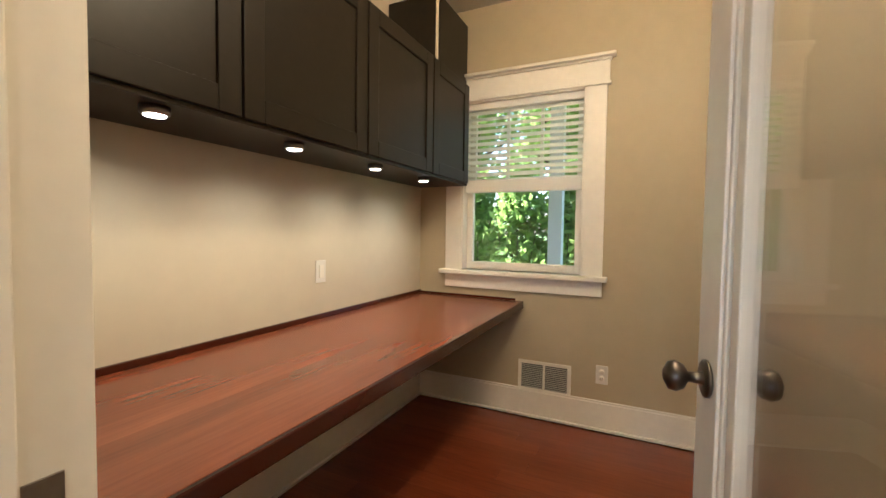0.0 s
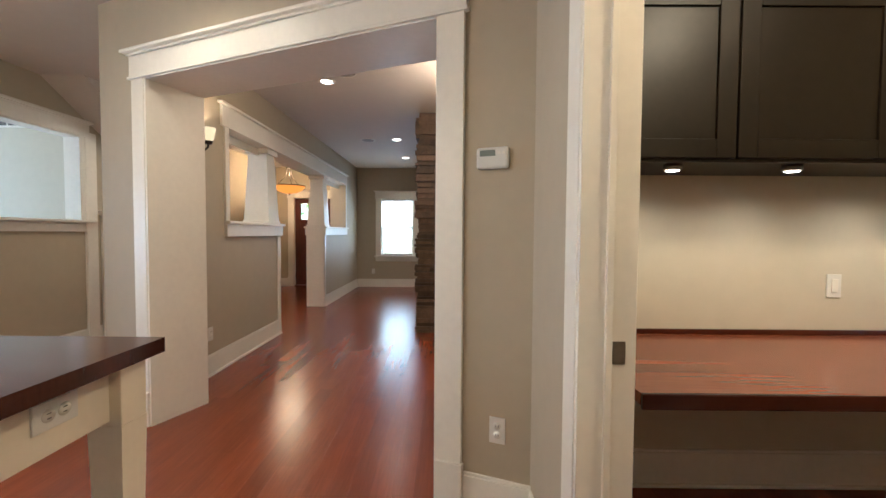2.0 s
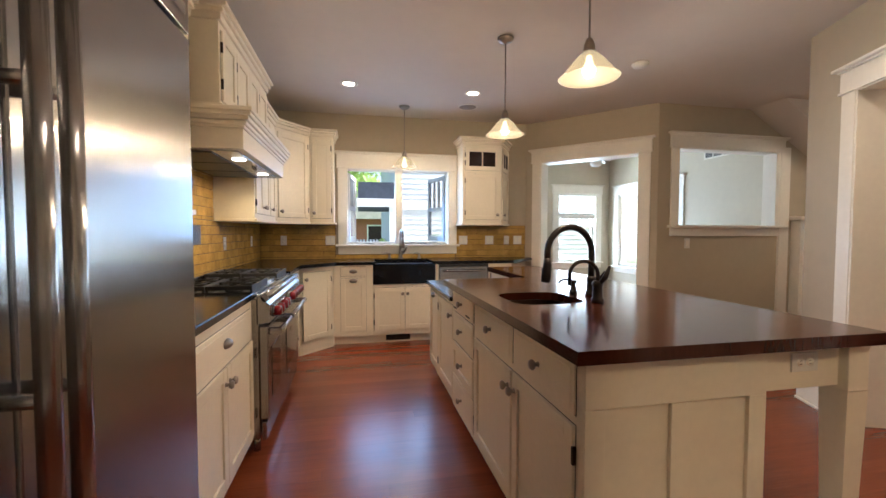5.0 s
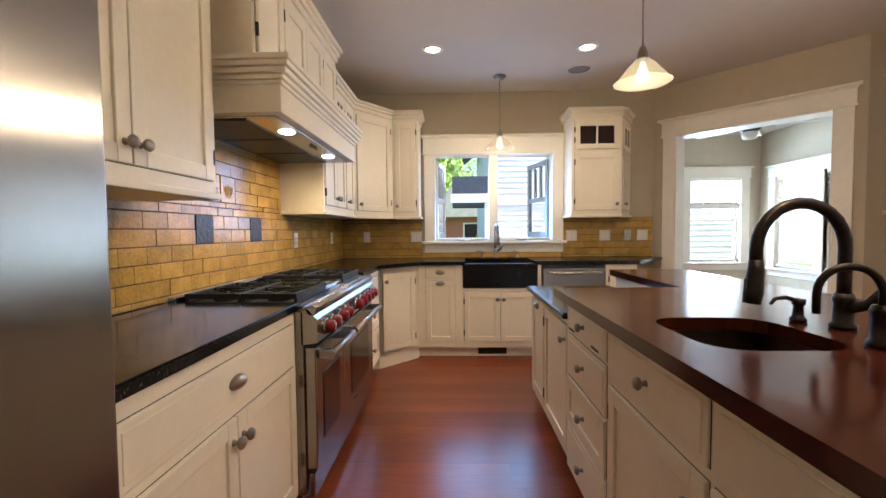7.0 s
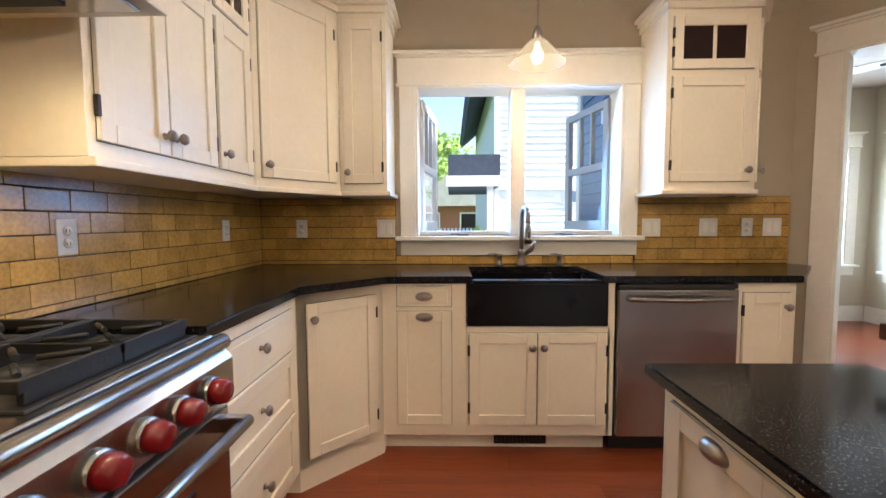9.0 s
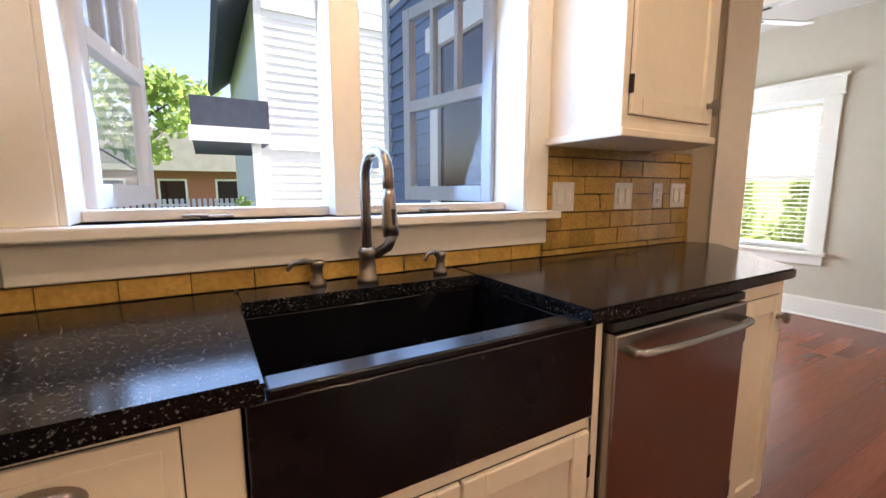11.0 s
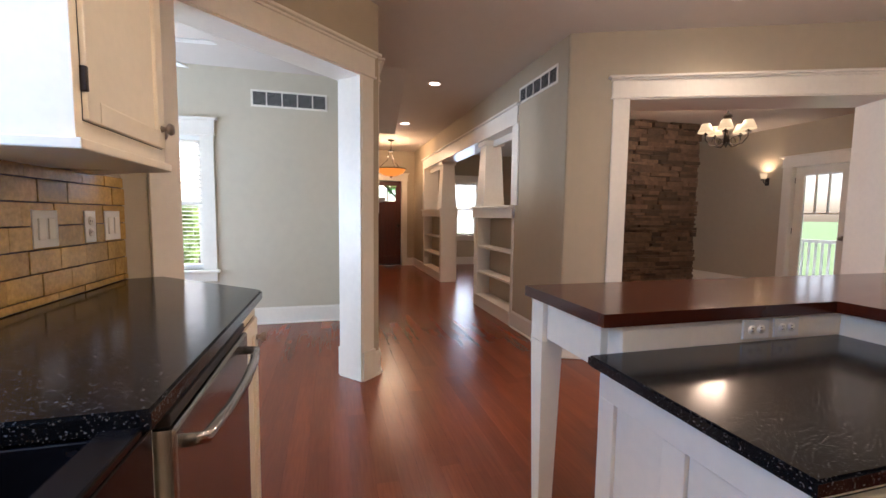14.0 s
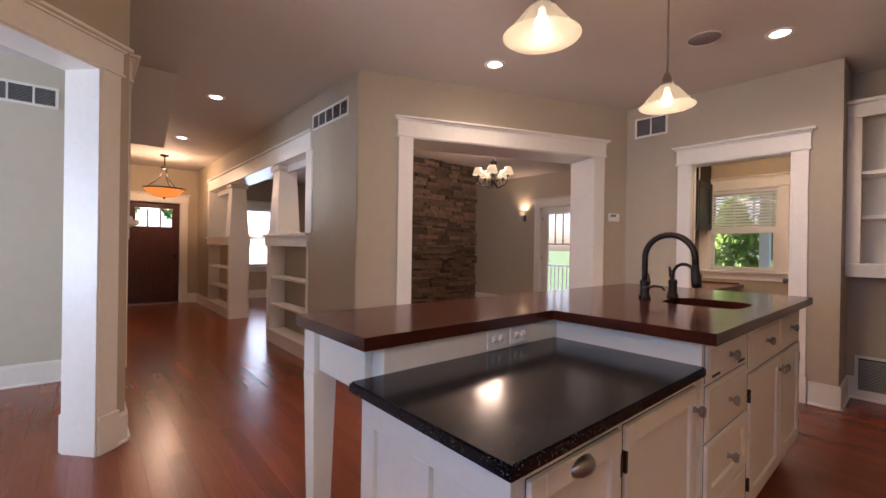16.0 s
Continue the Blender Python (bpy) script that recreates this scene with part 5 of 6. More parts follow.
MS = along(E_X, S_Y + 0.012, 180)
for x, kind, g in ((3.17, "outlet", 1), (2.624, "switch", 2), (0.931, "switch", 2), (0.571, "switch", 2), (0.328, "outlet", 1), (0.171, "switch", 2)):
    plate(MS, E_X - x, 1.17, kind, g)
ME = along(E_X - 0.012, -1.74, -90)
for y in (-3.95, -4.89):
    plate(ME, -1.74 - y, 1.17, "outlet", 1)
plate(M_ARCH, 2.73, 0.395)
plate(along(OFF_W, 0.33, 90), 1.31, 1.0, "switch")
for s in (0.22, 0.42, 0.6):
    plate(along(OFF_W, 0.33, 90), s, 0.52, "outlet" if s != 0.42 else "blank")
plate(M_OFFN, 1.41, 0.345)
plate(M_PASS, 0.40, 1.15, "switch")
plate(along(-1.45, DIN_S, 180), 0.35, 0.36)
plate(M_WEST, 3.1, 0.36)
plate(along(1.73, 0.60, 0), 0.95, 0.36)
# horizontal outlets on the island
for base, s, z, rot in ((along(1.03, -1.11, 180), 0.18, 0.845, 90), (along(1.0985, -3.2, 90), 0.06, 0.871, 90), (along(1.0985, -3.2, 90), 0.19, 0.871, 90)):
    mm = base @ pose(s, 0, z) @ pose(0, 0, 0, 0, rot, 0) @ Matrix.Diagonal((0.9, 1, 0.95, 1))
    plate(mm, 0, 0)

root = thing("thermostat", "white plastic thermostat with a grey screen", "thermostat")
part("case", bx(B(), 2.63, 2.77, -0.03, 0, 1.515, 1.605, M_ARCH, 0.012), PLATE, root)
part("screen", bx(B(), 2.648, 2.715, -0.0315, -0.029, 1.567, 1.592, M_ARCH, 0.001), LCD, root)
for s in (2.732, 2.75):
    part("button", bx(B(), s - 0.006, s + 0.006, -0.032, -0.029, 1.574, 1.584, M_ARCH, 0.001), TRIM, root)


def vent(m, s0, s1, z0, z1, bays, label, dark=DARKSLOT):
    root = thing("wall_vent", label, "vent", "wall vents")
    bm = B()
    f = 0.022
    bx(bm, s0, s1, -0.008, 0, z0, z0 + f, m, 0.002)
    bx(bm, s0, s1, -0.008, 0, z1 - f, z1, m, 0.002)
    bx(bm, s0, s0 + f, -0.008, 0, z0 + f, z1 - f, m, 0.002)
    bx(bm, s1 - f, s1, -0.008, 0, z0 + f, z1 - f, m, 0.002)
    part("frame", bm, TRIM, root)
    part("backing", bx(B(), s0 + f, s1 - f, -0.002, 0, z0 + f, z1 - f, m), dark, root)
    for k in range(1, bays):
        c = s0 + (s1 - s0) * k / bays
        part("divider", bx(B(), c - 0.007, c + 0.007, -0.008, -0.002, z0 + f, z1 - f, m, 0.001), TRIM, root)
    n = int((z1 - z0 - 2 * f) / 0.012)
    for k in range(n):
        z = z0 + f + 0.006 + k * 0.012
        part("slat", bx(B(), s0 + f, s1 - f, -0.0035, 0.0035, -0.0008, 0.0008, m @ pose(0, -0.0045, z, 40, 0, 0)), GREYV, root)


GREYV = mat("grey_louvre_paint", (0.36, 0.35, 0.32), 0.6, var=0.05, scale=10)
vent(along(WEST, HALL_N, 0), -1.99 - WEST, -1.22 - WEST, 2.39, 2.555, 5, "white framed return air grille high on the hall wall")
vent(M_BFW, 2.36, 3.14, 2.35, 2.53, 5, "white framed return air grille in the breakfast room")
vent(M_NORTH, 0.53, 0.86, 2.40, 2.61, 2, "white framed air grille above the office door")
vent(M_OFFN, 0.888, 1.228, 0.168, 0.372, 2, "white framed floor-level air grille in the office")
vent(along(1.73, 0.58, 0), 0.05, 0.35, 0.06, 0.367, 1, "white framed floor-level air grille under the shelves")

# shelf unit in the kitchen recess
root = thing("recess_shelves", "cream painted open wall shelves in the recess, empty", "shelf unit")
m = along(1.735, 0.598, 0)
for s in (0.0, 0.88, 1.67):
    part("side_board", bx(B(), s, s + 0.035, -0.278, 0, 1.138, 2.40, m, 0.002), CREAM, root)
    part("face_stile", bx(B(), s, s + (0.085 if s < 0.1 else 0.035), -0.296, -0.278, 1.138, 2.295, m, 0.002), CREAM, root)
for z, d in ((1.112, 0.32), (1.49, 0.27), (1.84, 0.27), (2.40, 0.34)):
    part("shelf", bx(B(), 0, 1.705, -d, 0, z, z + 0.026, m, 0.003), CREAM, root)
part("apron", bx(B(), 0, 1.705, -0.285, -0.262, 1.03, 1.112, m, 0.003), CREAM, root)
part("valance", bx(B(), 0, 1.705, -0.30, -0.28, 2.295, 2.40, m, 0.003), CREAM, root)
part("back", bx(B(), 0.0, 1.705, -0.008, 0, 1.138, 2.45, m), CREAM, root)

# ---- colonnade between hall and living room ----
for px0, px1, colx, outer in ((-3.32, -2.05, -3.15, -2.085), (-6.70, -5.17, -5.34, -6.665)):
    root = thing("bookcase_pedestal", "white built-in half wall with open book shelves on the hall side", "bookcase", "colonnade pedestals")
    part("dining_face", bx(B(), px0, px1, DIN_S - 0.10, DIN_S, 0, 1.25), WALL, root, "greige painted back")
    for a, b in ((px0, px0 + 0.12), (px1 - 0.05, px1)) if colx < (px0 + px1) / 2 and px0 > -4 else ((px0, px0 + 0.05), (px1 - 0.12, px1)):
        part("end_panel", bx(B(), a, b, HALL_N - 0.012, DIN_S - 0.102, 0, 1.25, None, 0.003), TRIM, root)
    lo = px0 if px0 > -4 else px1 - 0.012
    part("end_face", bx(B(), lo - 0.004, lo + 0.016, HALL_N - 0.014, DIN_S + 0.014, 0, 1.25, None, 0.003), TRIM, root)
    part("end_stile", bx(B(), px0 - 0.004 if px0 > -4 else px1 - 0.08, px0 + 0.08 if px0 > -4 else px1 + 0.004, DIN_S + 0.001, DIN_S + 0.014, 0, 1.25, None, 0.003), TRIM, root)
    for z in (0.14, 0.46, 0.80):
        part("shelf", bx(B(), px0 + 0.05, px1 - 0.05, HALL_N - (0.03 if z < 0.2 else 0.0), DIN_S - 0.102, z, z + 0.025, None, 0.003), TRIM, root)
    part("base_board", bx(B(), px0 + 0.05, px1 - 0.05, HALL_N - 0.016, HALL_N + 0.01, 0, 0.139, None, 0.003), TRIM, root)
    part("frieze", bx(B(), px0 - 0.03, px1, HALL_N - 0.035, DIN_S + 0.03, 1.20, 1.315, None, 0.004), TRIM, root)
    part("cap", bx(B(), px0 - 0.055, px1, HALL_N - 0.06, DIN_S + 0.055, 1.315, 1.345, None, 0.006), TRIM, root)
    col = thing("square_column", "white tapered square column standing on the half wall", "column", "colonnade columns")
    bm = B()
    yc = (HALL_N + DIN_S) / 2
    vs = [bm.verts.new((colx + sx * r, yc + sy * r, z)) for z, r in ((1.345, 0.145), (2.14, 0.105)) for sx, sy in ((-1, -1), (1, -1), (1, 1), (-1, 1))]
    for q in range(4):
        bm.faces.new((vs[q], vs[(q + 1) % 4], vs[4 + (q + 1) % 4], vs[4 + q]))
    part("shaft", bm, TRIM, col)
    part("capital", bx(B(), colx - 0.135, colx + 0.135, yc - 0.135, yc + 0.135, 2.14, 2.20, None, 0.006), TRIM, col)
    part("base", bx(B(), colx - 0.16, colx + 0.16, yc - 0.155, yc + 0.155, 1.346, 1.375, None, 0.005), TRIM, col)
    part("end_post", bx(B(), outer - 0.035, outer + 0.035, HALL_N - 0.02, DIN_S + 0.02, 1.346, 2.199, None, 0.004), TRIM, col)
    part("rail", bx(B(), min(colx, outer), max(colx, outer), yc - 0.02, yc + 0.02, 2.12, 2.199, None, 0.003), TRIM, col)
bm = B()
bx(bm, -6.75, -2.0, HALL_N - 0.022, DIN_S + 0.022, 2.201, 2.389, None, 0.004)
bx(bm, -6.79, -1.96, HALL_N - 0.05, DIN_S + 0.05, 2.389, 2.412, None, 0.004)
structure("trim_beam", bm, TRIM, "white beam across the colonnade", "beam")
bm = B()
for x in (-2.02, -6.73):
    bx(bm, x - 0.03, x + 0.055, HALL_N - 0.02, HALL_N - 0.001, 1.346, 2.20, None, 0.003)
structure("trim_colonnade", bm, TRIM, "white end casing of the colonnade", "trim")
# stair newel end seen beyond the pass-through
root = thing("newel_post", "white square newel post at the stair", "newel post")
part("post", bx(B(), -3.02, -2.90, HALL_S + 0.003, HALL_S + 0.12, 0, 1.42, None, 0.005), TRIM, root)
part("cap", bx(B(), -3.05, -2.87, HALL_S + 0.002, HALL_S + 0.15, 1.42, 1.47, None, 0.006), TRIM, root)
bm = B()
bx(bm, -2.84, -2.70, HALL_S + 0.001, HALL_S + 0.03, 0, 2.30, None, 0.003)
structure("trim_stair", bm, TRIM, "white corner board beside the pass-through", "trim")

# ---- stone fireplace ----
fire = thing("stone_fireplace", "floor-to-ceiling fireplace of stacked brown ledge stone", "fireplace")
FX0, FX1, FY0, FY1 = -4.1, -3.43, -0.56, 1.28
part("core", bx(B(), FX0, FX1, FY0, FY1, 0, H - 0.002), DARKSLOT, fire)
rest = []
for face in ("east", "south"):
    z = 0.0
    length = (FY1 - FY0) if face == "east" else (FX1 - FX0)
    while z < H - 0.01:
        h = min(random.choice((0.035, 0.045, 0.055, 0.07)), H - 0.003 - z)
        s = 0.0
        while s < length:
            w = min(random.uniform(0.12, 0.42), length - s)
            if length - s - w < 0.06:
                w = length - s
            p = random.uniform(0.01, 0.075)
            if face == "east":
                rest.append((FX1 - 0.02, FX1 + p, FY0 + s + 0.002 - (p if s == 0 else 0), FY0 + s + w - 0.002, z + 0.002, z + h - 0.002))
            else:
                rest.append((FX1 - s - w + 0.002, FX1 - s - 0.002, FY0 - p, FY0 + 0.02, z + 0.002, z + h - 0.002))
            s += w
        z += h


def box_mesh(name, material, bev=0.0):
    bm = B()
    bx(bm, -0.5, 0.5, -0.5, 0.5, -0.5, 0.5, None, bev)
    me = bpy.data.meshes.new(name)
    bm.to_mesh(me)
    bm.free()
    me.materials.append(material)
    return me


def piece(name, me, parent, x0, x1, y0, y1, z0, z1, m=None):
    ob = new(name, me)
    ob.parent = parent
    loc = Matrix.Translation(((x0 + x1) / 2, (y0 + y1) / 2, (z0 + z1) / 2)) @ Matrix.Diagonal((x1 - x0, y1 - y0, z1 - z0, 1))
    ob.matrix_world = (m @ loc) if m is not None else loc
    return ob


def boxes_stuff(name, boxes, material, parent):
    verts, faces = [], []
    for x0, x1, y0, y1, z0, z1 in boxes:
        k = len(verts)
        verts += [(x0, y0, z0), (x1, y0, z0), (x1, y1, z0), (x0, y1, z0), (x0, y0, z1), (x1, y0, z1), (x1, y1, z1), (x0, y1, z1)]
        faces += [[k + i for i in f] for f in ((3, 2, 1, 0), (4, 5, 6, 7), (0, 1, 5, 4), (1, 2, 6, 5), (2, 3, 7, 6), (3, 0, 4, 7))]
    me = bpy.data.meshes.new(name)
    me.from_pydata(verts, [], faces)
    me.materials.append(material)
    ob = new(name, me)
    ob.parent = parent
    return tagged(ob, kind="stuff")


stone_me = box_mesh("stone", LEDGE, 0.06)
rest.sort(key=lambda b: abs((b[4] + b[5]) / 2 - 1.5))
for b in rest[:300]:
    piece("stone", stone_me, fire, *b)
if rest[300:]:
    boxes_stuff("ledge_stone", rest[300:], LEDGE, fire)
# ---- outdoors ----
GZ = -0.55
bm = B()
bx(bm, -400, 400, -400, 400, GZ - 0.3, GZ)
tagged(part("ground", bm, GRASS), "green lawn around the house", "ground", kind="structure")
bm = B()
bx(bm, -1.5, 6.0, -13.0, -5.6, GZ, GZ + 0.02)
tagged(part("pavement", bm, CONC), "pale concrete side yard paving", "paving", kind="structure")


def lap_wall(root, x0, x1, y, z0, z1, material, face, name="lap_board", step=0.12):
    """Lap boards; face: the axis the wall faces, with its sign."""
    z = z0
    while z < z1 - 0.02:
        e = min(z + step, z1)
        bm = B()
        if face == "+y":
            prism(bm, [(y, z), (y + 0.03, z), (y + 0.008, e + 0.01), (y, e + 0.01)], x0, x1, Matrix(((0, 0, 1, 0), (1, 0, 0, 0), (0, 1, 0, 0), (0, 0, 0, 1))))
        else:
            prism(bm, [(y, z), (y + 0.03, z), (y + 0.008, e + 0.01), (y, e + 0.01)], x0, x1, Matrix(((1, 0, 0, 0), (0, 0, 1, 0), (0, 1, 0, 0), (0, 0, 0, 1))))
        part(name, bm, material, root)
        z = e


# blue siding of this house outside the breakfast room
root = thing("blue_side_wall", "blue lap siding on the outside of the breakfast room", "siding")
lap_wall(root, -7.8, -5.56, 0.581, -0.4, 3.3, SIDING_B, "+x")
part("corner_board", bx(B(), 0.58, 0.63, -7.92, -7.80, -0.45, 3.3), SIDING_W, root)
part("side_casing", bx(B(), 0.62, 0.65, -6.95, -6.83, 0.2, 2.2), SIDING_W, root)
part("side_casing", bx(B(), 0.62, 0.65, -5.98, -5.86, 0.2, 2.2), SIDING_W, root)
part("head_casing", bx(B(), 0.62, 0.66, -7.0, -5.8, 2.2, 2.36), SIDING_W, root)
part("dark_pane", bx(B(), 0.615, 0.625, -6.83, -5.98, 0.2, 2.2), OVENGLASS, root)

# white neighbouring house
root = thing("neighbour_house", "white lap-sided neighbouring house with a gable", "house")
y = -13.0
part("wall", bx(B(), -7.0, 1.1, -21.0, y - 0.002, GZ, 5.0), SIDING_W, root)
bm = B()
prism(bm, [(-7.0, 5.0), (1.1, 5.0), (-2.95, 8.4)], -21.0, y - 0.002, Matrix(((1, 0, 0, 0), (0, 0, 1, 0), (0, 1, 0, 0), (0, 0, 0, 1))))
part("gable", bm, SIDING_W, root)
lap_wall(root, -7.0, 1.02, y, GZ, 5.0, SIDING_W, "+y", step=0.16)
part("corner_board", bx(B(), 1.0, 1.13, y - 0.1, y + 0.04, GZ, 5.0), SIDING_W, root)
part("band_board", bx(B(), -7.0, 1.0, y + 0.03, y + 0.06, 4.55, 4.80), SIDING_W, root)
part("band_board", bx(B(), -7.0, 1.0, y + 0.03, y + 0.06, 1.98, 2.16), SIDING_W, root)
for sgn in (1, -1):
    bm = B()
    prism(bm, [(-2.95, 8.4), (-2.95, 8.65), (-2.95 + sgn * 4.75, 4.66), (-2.95 + sgn * 4.65, 4.45)], -21.3, y + 0.15, Matrix(((1, 0, 0, 0), (0, 0, 1, 0), (0, 1, 0, 0), (0, 0, 0, 1))))
    part("roof", bm, ROOF, root)
bm = B()
prism(bm, [(1.1, 2.69), (2.26, 2.69), (2.26, 2.0), (1.1, 2.0)], -15.0, -12.0, Matrix(((1, 0, 0, 0), (0, 0, 1, 0), (0, 1, 0, 0), (0, 0, 0, 1))))
part("porch_roof", bm, ROOF, root, "dark blue-grey shingled porch roof")
part("porch_fascia", bx(B(), 1.1, 2.30, -12.0, -11.93, 1.99, 2.225), SIDING_W, root)
part("porch_slope", bx(B(), 1.1, 2.26, -11.999, -11.95, 2.227, 2.69), ROOF, root)
part("porch_post", bx(B(), 1.24, 1.38, -12.2, -12.06, GZ, 1.999), SIDING_W, root)
wn1 = part("window", bx(B(), -1.25, -0.62, y + 0.03, y + 0.06, 1.68, 1.94), SIDING_B, root)
part("frame", bx(B(), -1.33, -0.54, y + 0.02, y + 0.045, 1.60, 1.979), SIDING_W, wn1)

# brick house and fence far behind
root = thing("brick_house", "red brick bungalow with a pale roof far behind", "house")
part("wall", bx(B(), -1, 9, -36, -30, GZ, 2.2), BRICK, root)
bm = B()
prism(bm, [(-2, 2.2), (10, 2.2), (8, 4.2), (0, 4.2)], -36.5, -29.4, Matrix(((1, 0, 0, 0), (0, 0, 1, 0), (0, 1, 0, 0), (0, 0, 0, 1))))
part("roof", bm, CONC, root)
part("chimney", bx(B(), 4.4, 5.1, -32, -31.3, 3.4, 4.7), BRICK, root)
for x in (0.4, 3.0, 5.6):
    w_ = part("window", bx(B(), x, x + 1.1, -30.02, -29.97, 0.5, 1.7), OVENGLASS, root)
    part("frame", bx(B(), x - 0.1, x + 1.2, -30.0, -29.98, 0.4, 1.8), SIDING_W, w_)
root = thing("picket_fence", "white wooden picket fence behind the side yard", "fence")
for k in range(40):
    part("picket", bx(B(), 1.2 + k * 0.13, 1.28 + k * 0.13, -17.0, -16.97, GZ, 0.98), SIDING_W, root)
part("rail", bx(B(), 1.1, 6.5, -17.04, -17.0, 0.55, 0.65), SIDING_W, root)


def leaves(bm, centre, radius, n, size, squash=1.0):
    for _ in range(n):
        d = Vector((random.gauss(0, 1), random.gauss(0, 1), random.gauss(0, 1))).normalized()
        p = Vector(centre) + Vector((d.x, d.y, d.z * squash)) * radius * (random.random() ** 0.4)
        a = Vector((random.gauss(0, 1), random.gauss(0, 1), random.gauss(0, 1))).normalized()
        b = a.orthogonal().normalized()
        s = size * random.uniform(0.6, 1.4)
        vs = [bm.verts.new(p + q) for q in (a * s, b * s * 0.5, -a * s, -b * s * 0.5)]
        bm.faces.new(vs)


def tree(x, y, h, r, label, n=900, size=0.12, trunk=0.14):
    root = thing("tree", label, "tree", "garden trees")
    bm = B()
    tube(bm, [(x, y, GZ), (x + 0.05, y, GZ + h * 0.3), (x - 0.04, y + 0.05, GZ + h * 0.6), (x, y, GZ + h * 0.9)], [trunk, trunk * 0.8, trunk * 0.5, trunk * 0.15], 8)
    for k in range(6):
        a = random.uniform(0, 6.28)
        z = GZ + h * random.uniform(0.35, 0.75)
        tube(bm, [(x, y, z), (x + r * 0.5 * math.cos(a), y + r * 0.5 * math.sin(a), z + r * 0.35), (x + r * 0.85 * math.cos(a), y + r * 0.85 * math.sin(a), z + r * 0.5)], [trunk * 0.4, trunk * 0.25, trunk * 0.08], 6)
    part("trunk", bm, BARK, root)
    bm = B()
    for k in range(14):
        a = random.uniform(0, 6.28)
        q = random.uniform(0.1, 0.85) * r
        leaves(bm, (x + q * math.cos(a), y + q * math.sin(a), GZ + h * random.uniform(0.5, 1.0)), r * random.uniform(0.3, 0.5), n // 14, size, 0.7)
    part("crown", bm, LEAF, root)


def shrub(x, y, h, r, label, n=700, size=0.06, tall=1.0):
    root = thing("shrub", label, "shrub", "garden shrubs")
    bm = B()
    for k in range(5):
        a = 1.26 * k
        tube(bm, [(x, y, GZ), (x + r * 0.4 * math.cos(a), y + r * 0.4 * math.sin(a), GZ + h * 0.6)], [0.02, 0.006], 5)
    part("stems", bm, BARK, root)
    bm = B()
    for k in range(10):
        t = (k + 0.5) / 10
        a = random.uniform(0, 6.28)
        q = r * (1 - t) * 0.6
        leaves(bm, (x + q * math.cos(a), y + q * math.sin(a), GZ + h * t), r * (1.05 - t * 0.75), n // 10, size, tall)
    part("foliage", bm, LEAF, root)


for x, y, h, r in ((0.2, 10.5, 6.5, 2.4), (-3.2, 11.5, 7.0, 2.6), (3.4, 12.0, 7.0, 2.6), (-6.0, 13, 8.0, 3.0), (-1.4, 15, 8.5, 3.0)):
    tree(x, y, h, r, "leafy green tree behind the porch", 2600, 0.15)
for x in (-2.6, -1.7, -0.8, 0.0, 0.8, 1.7):
    shrub(x, 7.4 + 0.3 * math.sin(x * 3), 2.9, 0.85, "dense green hedge bush behind the porch", 3200, 0.075)
for x, y, h, r in ((-16, -1.5, 6, 2.5), (-15, 1.5, 6.5, 2.5), (-17, -5, 7, 3)):
    tree(x, y, h, r, "leafy green street tree in front of the house", 1600, 0.18)
for x, y in ((-4.6, -5.6), (-4.9, -6.6), (-4.7, -7.3)):
    shrub(x, y, 1.9, 0.55, "tall green evergreen shrub outside the breakfast room", 1500, 0.05)
for x, y, h, r in ((4.2, -24, 6, 2.4), (7.5, -27, 7, 2.8), (1.8, -38, 9, 3.4)):
    tree(x, y, h, r, "leafy green tree behind the brick house", 1200, 0.2)
shrub(1.55, -12.2, 1.6, 0.35, "small green shrub beside the neighbouring house", 600, 0.05)
shrub(-0.2, -12.3, 1.5, 0.4, "small green shrub beside the neighbouring house", 600, 0.05)

# porch on the north side
root = thing("porch", "white porch with square posts, railing and grey deck", "porch")
part("deck", bx(B(), -4.5, 2.2, 2.84, 4.7, GZ, -0.08), GREYW, root)
for x in (-3.05, 0.36):
    part("post", bx(B(), x - 0.07, x + 0.07, 4.5, 4.64, -0.08, 2.6), SIDING_W, root)
part("beam", bx(B(), -4.5, 2.2, 4.48, 4.66, 2.6, 2.85), SIDING_W, root)
part("top_rail", bx(B(), -4.5, -3.12, 4.54, 4.6, 0.78, 0.84), SIDING_W, root)
part("top_rail", bx(B(), -2.98, -0.6, 4.54, 4.6, 0.78, 0.84), SIDING_W, root)
for k in range(34):
    x = -4.45 + k * 0.115
    part("baluster", bx(B(), x - 0.015, x + 0.015, 4.555, 4.585, -0.08, 0.78), SIDING_W, root)
part("roof", bx(B(), -4.5, 2.2, 2.9, 4.9, 2.86, 2.95), SIDING_W, root)

# unseen roof slab on posts, added to keep sun off the front door
root = thing("sun_block_roof", "white flat roof slab on posts, added unseen to keep sun off the front door", "porch")
part("roof", bx(B(), WEST - 2.4, WEST - 0.19, -4.6, -1.95, 2.55, 2.75), SIDING_W, root)
for y in (-4.5, -2.05):
    part("post", bx(B(), WEST - 2.35, WEST - 2.23, y - 0.06, y + 0.06, GZ, 2.55), SIDING_W, root)

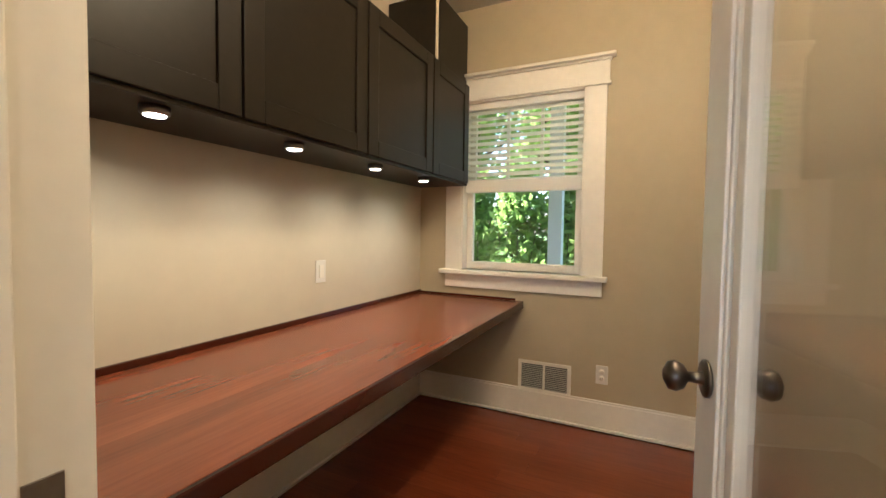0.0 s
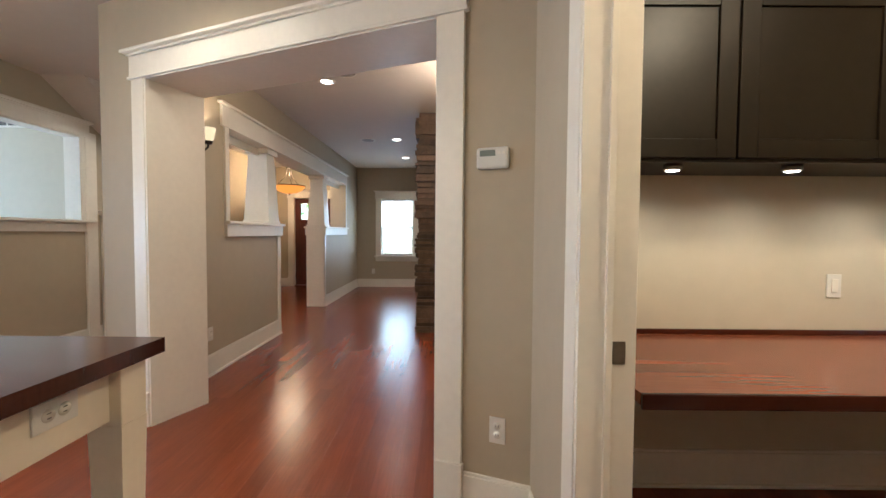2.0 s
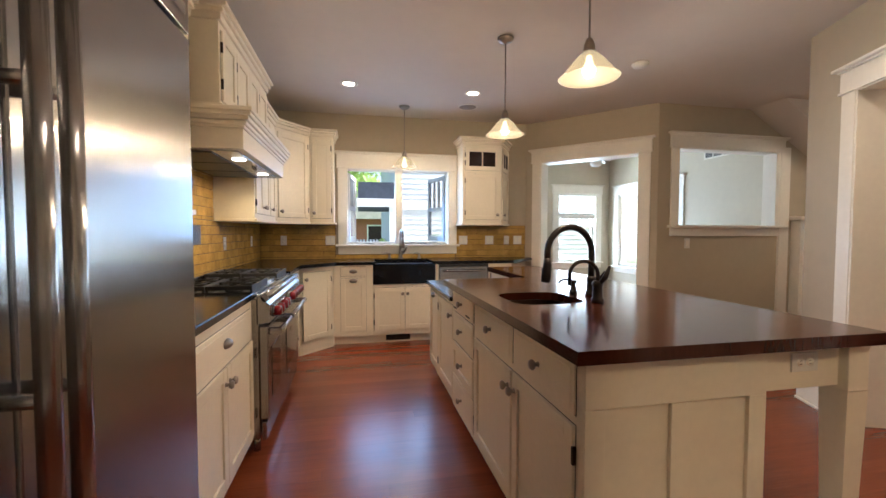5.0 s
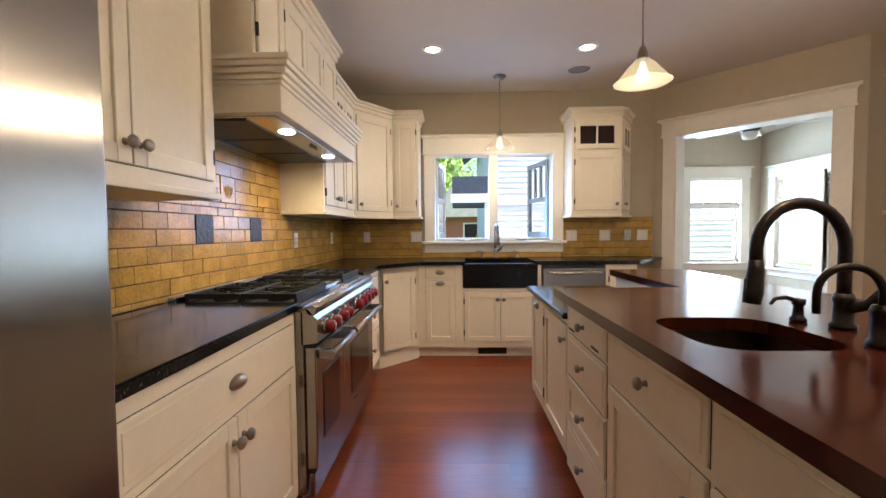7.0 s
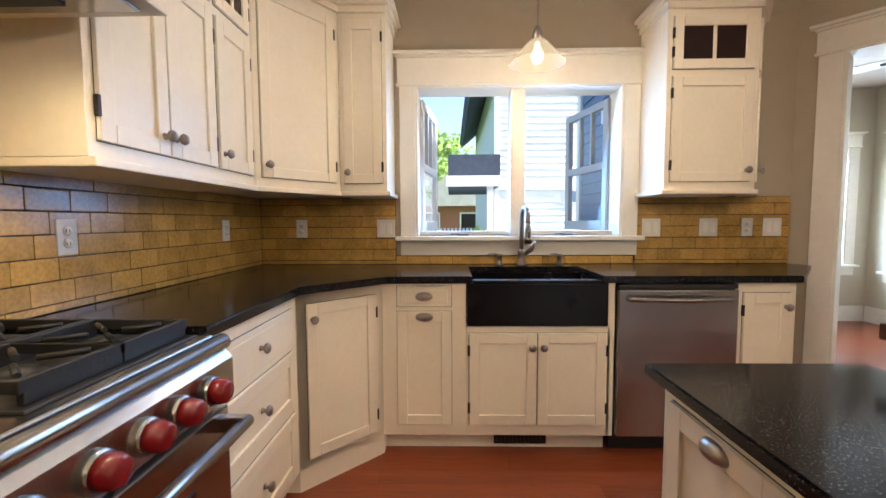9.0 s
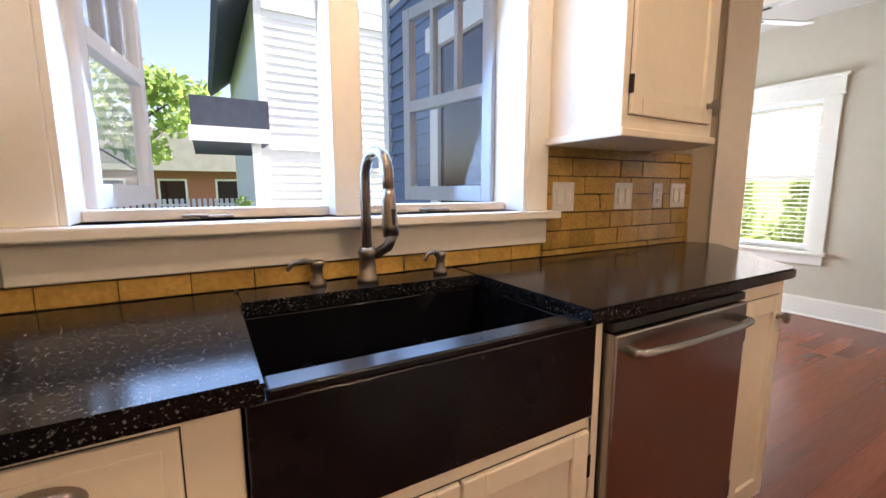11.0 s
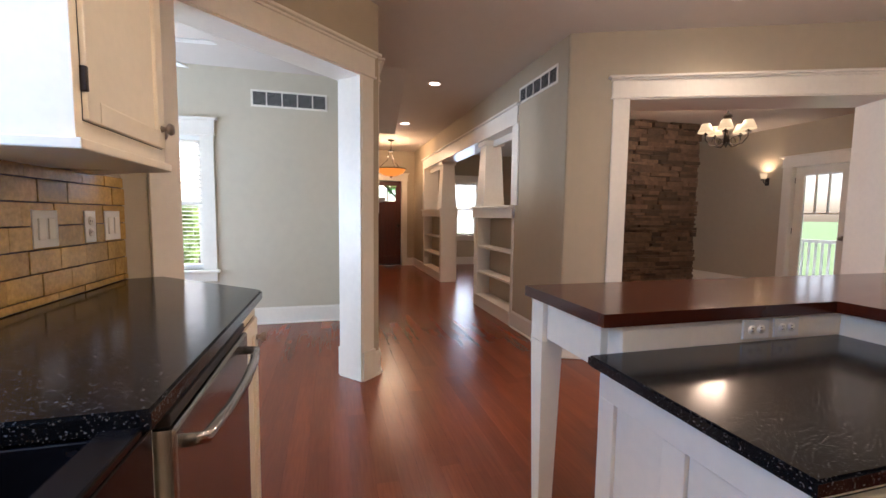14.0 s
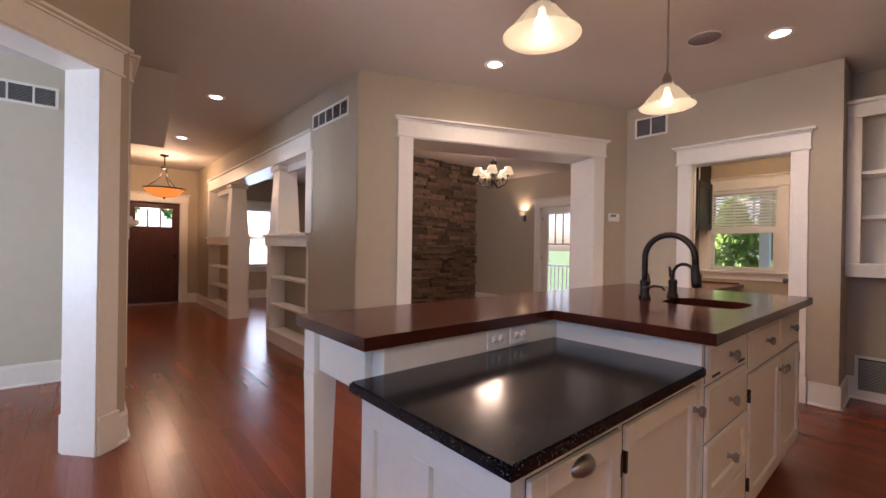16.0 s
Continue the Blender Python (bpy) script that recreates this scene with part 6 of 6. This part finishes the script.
# ---- glazed wall tiles ----
tiles = thing("tile_backsplash", "amber glazed brick tile backsplash with dark relief tiles", "backsplash", kind="structure")
part("grout_bed", bx(B(), E_X - 0.006, E_X - 0.0005, S_Y, -1.505, CT, 1.365), GROUT, tiles)
part("grout_bed", bx(B(), E_X - 0.006, E_X - 0.0005, -3.69, -2.45, 1.365, 1.715), GROUT, tiles)
part("grout_bed", bx(B(), 2.56, E_X - 0.006, S_Y + 0.0005, S_Y + 0.006, CT, 1.365), GROUT, tiles)
part("grout_bed", bx(B(), 0.06, 1.03, S_Y + 0.0005, S_Y + 0.006, CT, 1.365), GROUT, tiles)
part("grout_bed", bx(B(), 1.03, 2.56, S_Y + 0.0005, S_Y + 0.006, CT, 0.995), GROUT, tiles)
tile_me, deco_me = box_mesh("tile", TILE, 0.04), box_mesh("relief_tile", DECO, 0.05)
RH, TW = 0.0715, 0.145
M_TE, M_TS = along(E_X, -1.74, -90), along(E_X, S_Y, 180)
TZ = 0.893  # foot of the cut lowest course
decos = [(1.043, TZ + 5 * RH), (1.570, TZ + 5 * RH)]
for c, z in decos:
    piece("relief_tile", deco_me, tiles, c - 0.072, c + 0.072, -0.018, -0.001, z - RH + 0.002, z + RH - 0.002, M_TE)
PZ = TZ + 8 * RH
piece("relief_tile", tile_me, tiles, 1.263 - 0.07, 1.263 + 0.07, -0.017, -0.001, PZ - RH + 0.002, PZ + RH - 0.002, M_TE)
bm = B()
for k in range(7):
    tube(bm, [M_TE @ Vector((1.263 + 0.007 * (k - 3), -0.015, PZ - 0.05)), M_TE @ Vector((1.263 + 0.013 * (k - 3), -0.0165, PZ)), M_TE @ Vector((1.263 + 0.016 * (k - 3), -0.015, PZ + 0.05 - abs(k - 3) * 0.006))], [0.002, 0.0045, 0.002], 6)
part("relief_fan", bm, TILE, tiles, "raised palmette relief")
blocks = [(c - 0.074, c + 0.074, z - RH, z + RH) for c, z in decos + [(1.263, PZ)]]


def tile_row(mm, s0, s1, z0, z1, shift):
    s = s0 - shift
    while s < s1 - 0.012:
        a, b = max(s, s0), min(s + TW, s1)
        spans = [(a, b)]
        for u0, u1, v0, v1 in blocks if mm is M_TE else ():
            if v0 < z1 - 0.02 and v1 > z0 + 0.02:
                spans = [q for p, r in spans for q in ((p, min(r, u0)), (max(p, u1), r)) if q[1] - q[0] > 0.012]
        for p, r in spans:
            if r - p > 0.012 and z1 - z0 > 0.012:
                piece("tile", tile_me, tiles, p + 0.001, r - 0.001, -0.0135 - random.uniform(0, 0.003), -0.001, z0 + 0.0016 + random.uniform(0, 0.001), z1 - 0.0016 - random.uniform(0, 0.001), mm)
        s += TW


for k in range(12):
    z0 = max(TZ + k * RH, CT + 0.001)
    z1 = TZ + (k + 1) * RH
    shift = TW * (0.5, 0.0, 0.36, 0.86)[k % 4]
    if k < 7:
        tile_row(M_TE, -0.235, 3.575, z0, min(z1, 1.364), shift)
        tile_row(M_TS, 0.016, 0.89, z0, min(z1, 1.364), shift)
        tile_row(M_TS, 2.42, 3.39, z0, min(z1, 1.364), shift)
        if k == 0:
            tile_row(M_TS, 0.89, 2.42, z0, 0.993, shift)
    if k >= 6:
        tile_row(M_TE, 0.712, 1.948, max(z0, 1.365), min(z1, 1.714), shift)

# ---- floor planks ----
planks = thing("floor_planks", "reddish cherry floor planks with fine joints", "floor", kind="structure")
plank_me = box_mesh("plank", FLOORW, 0.0)
near, far = [], []
PW = 0.105
for r in range(int((2.68 - -7.64) / PW)):
    y = -7.64 + r * PW
    west = WEST if y > HALL_S - 0.1 else BF_W
    x = west + random.uniform(0, 1.0) - 1.0
    while x < 3.44:
        w = random.uniform(0.7, 1.9)
        a, b = max(x, west + 0.01), min(x + w, 3.44 if y > S_Y - 0.1 else 0.39)
        if b - a > 0.03:
            q = (a + 0.0003, b - 0.0003, y + 0.0003, y + PW - 0.0003, -0.0119, 0.0)
            (near if -1.2 < (a + b) / 2 < 2.8 and -5.0 < y < 0.1 else far).append(q)
        x += w
for q in near[:300]:
    piece("plank", plank_me, planks, *q)
boxes_stuff("plank_field", far + near[300:], FLOORW, planks)
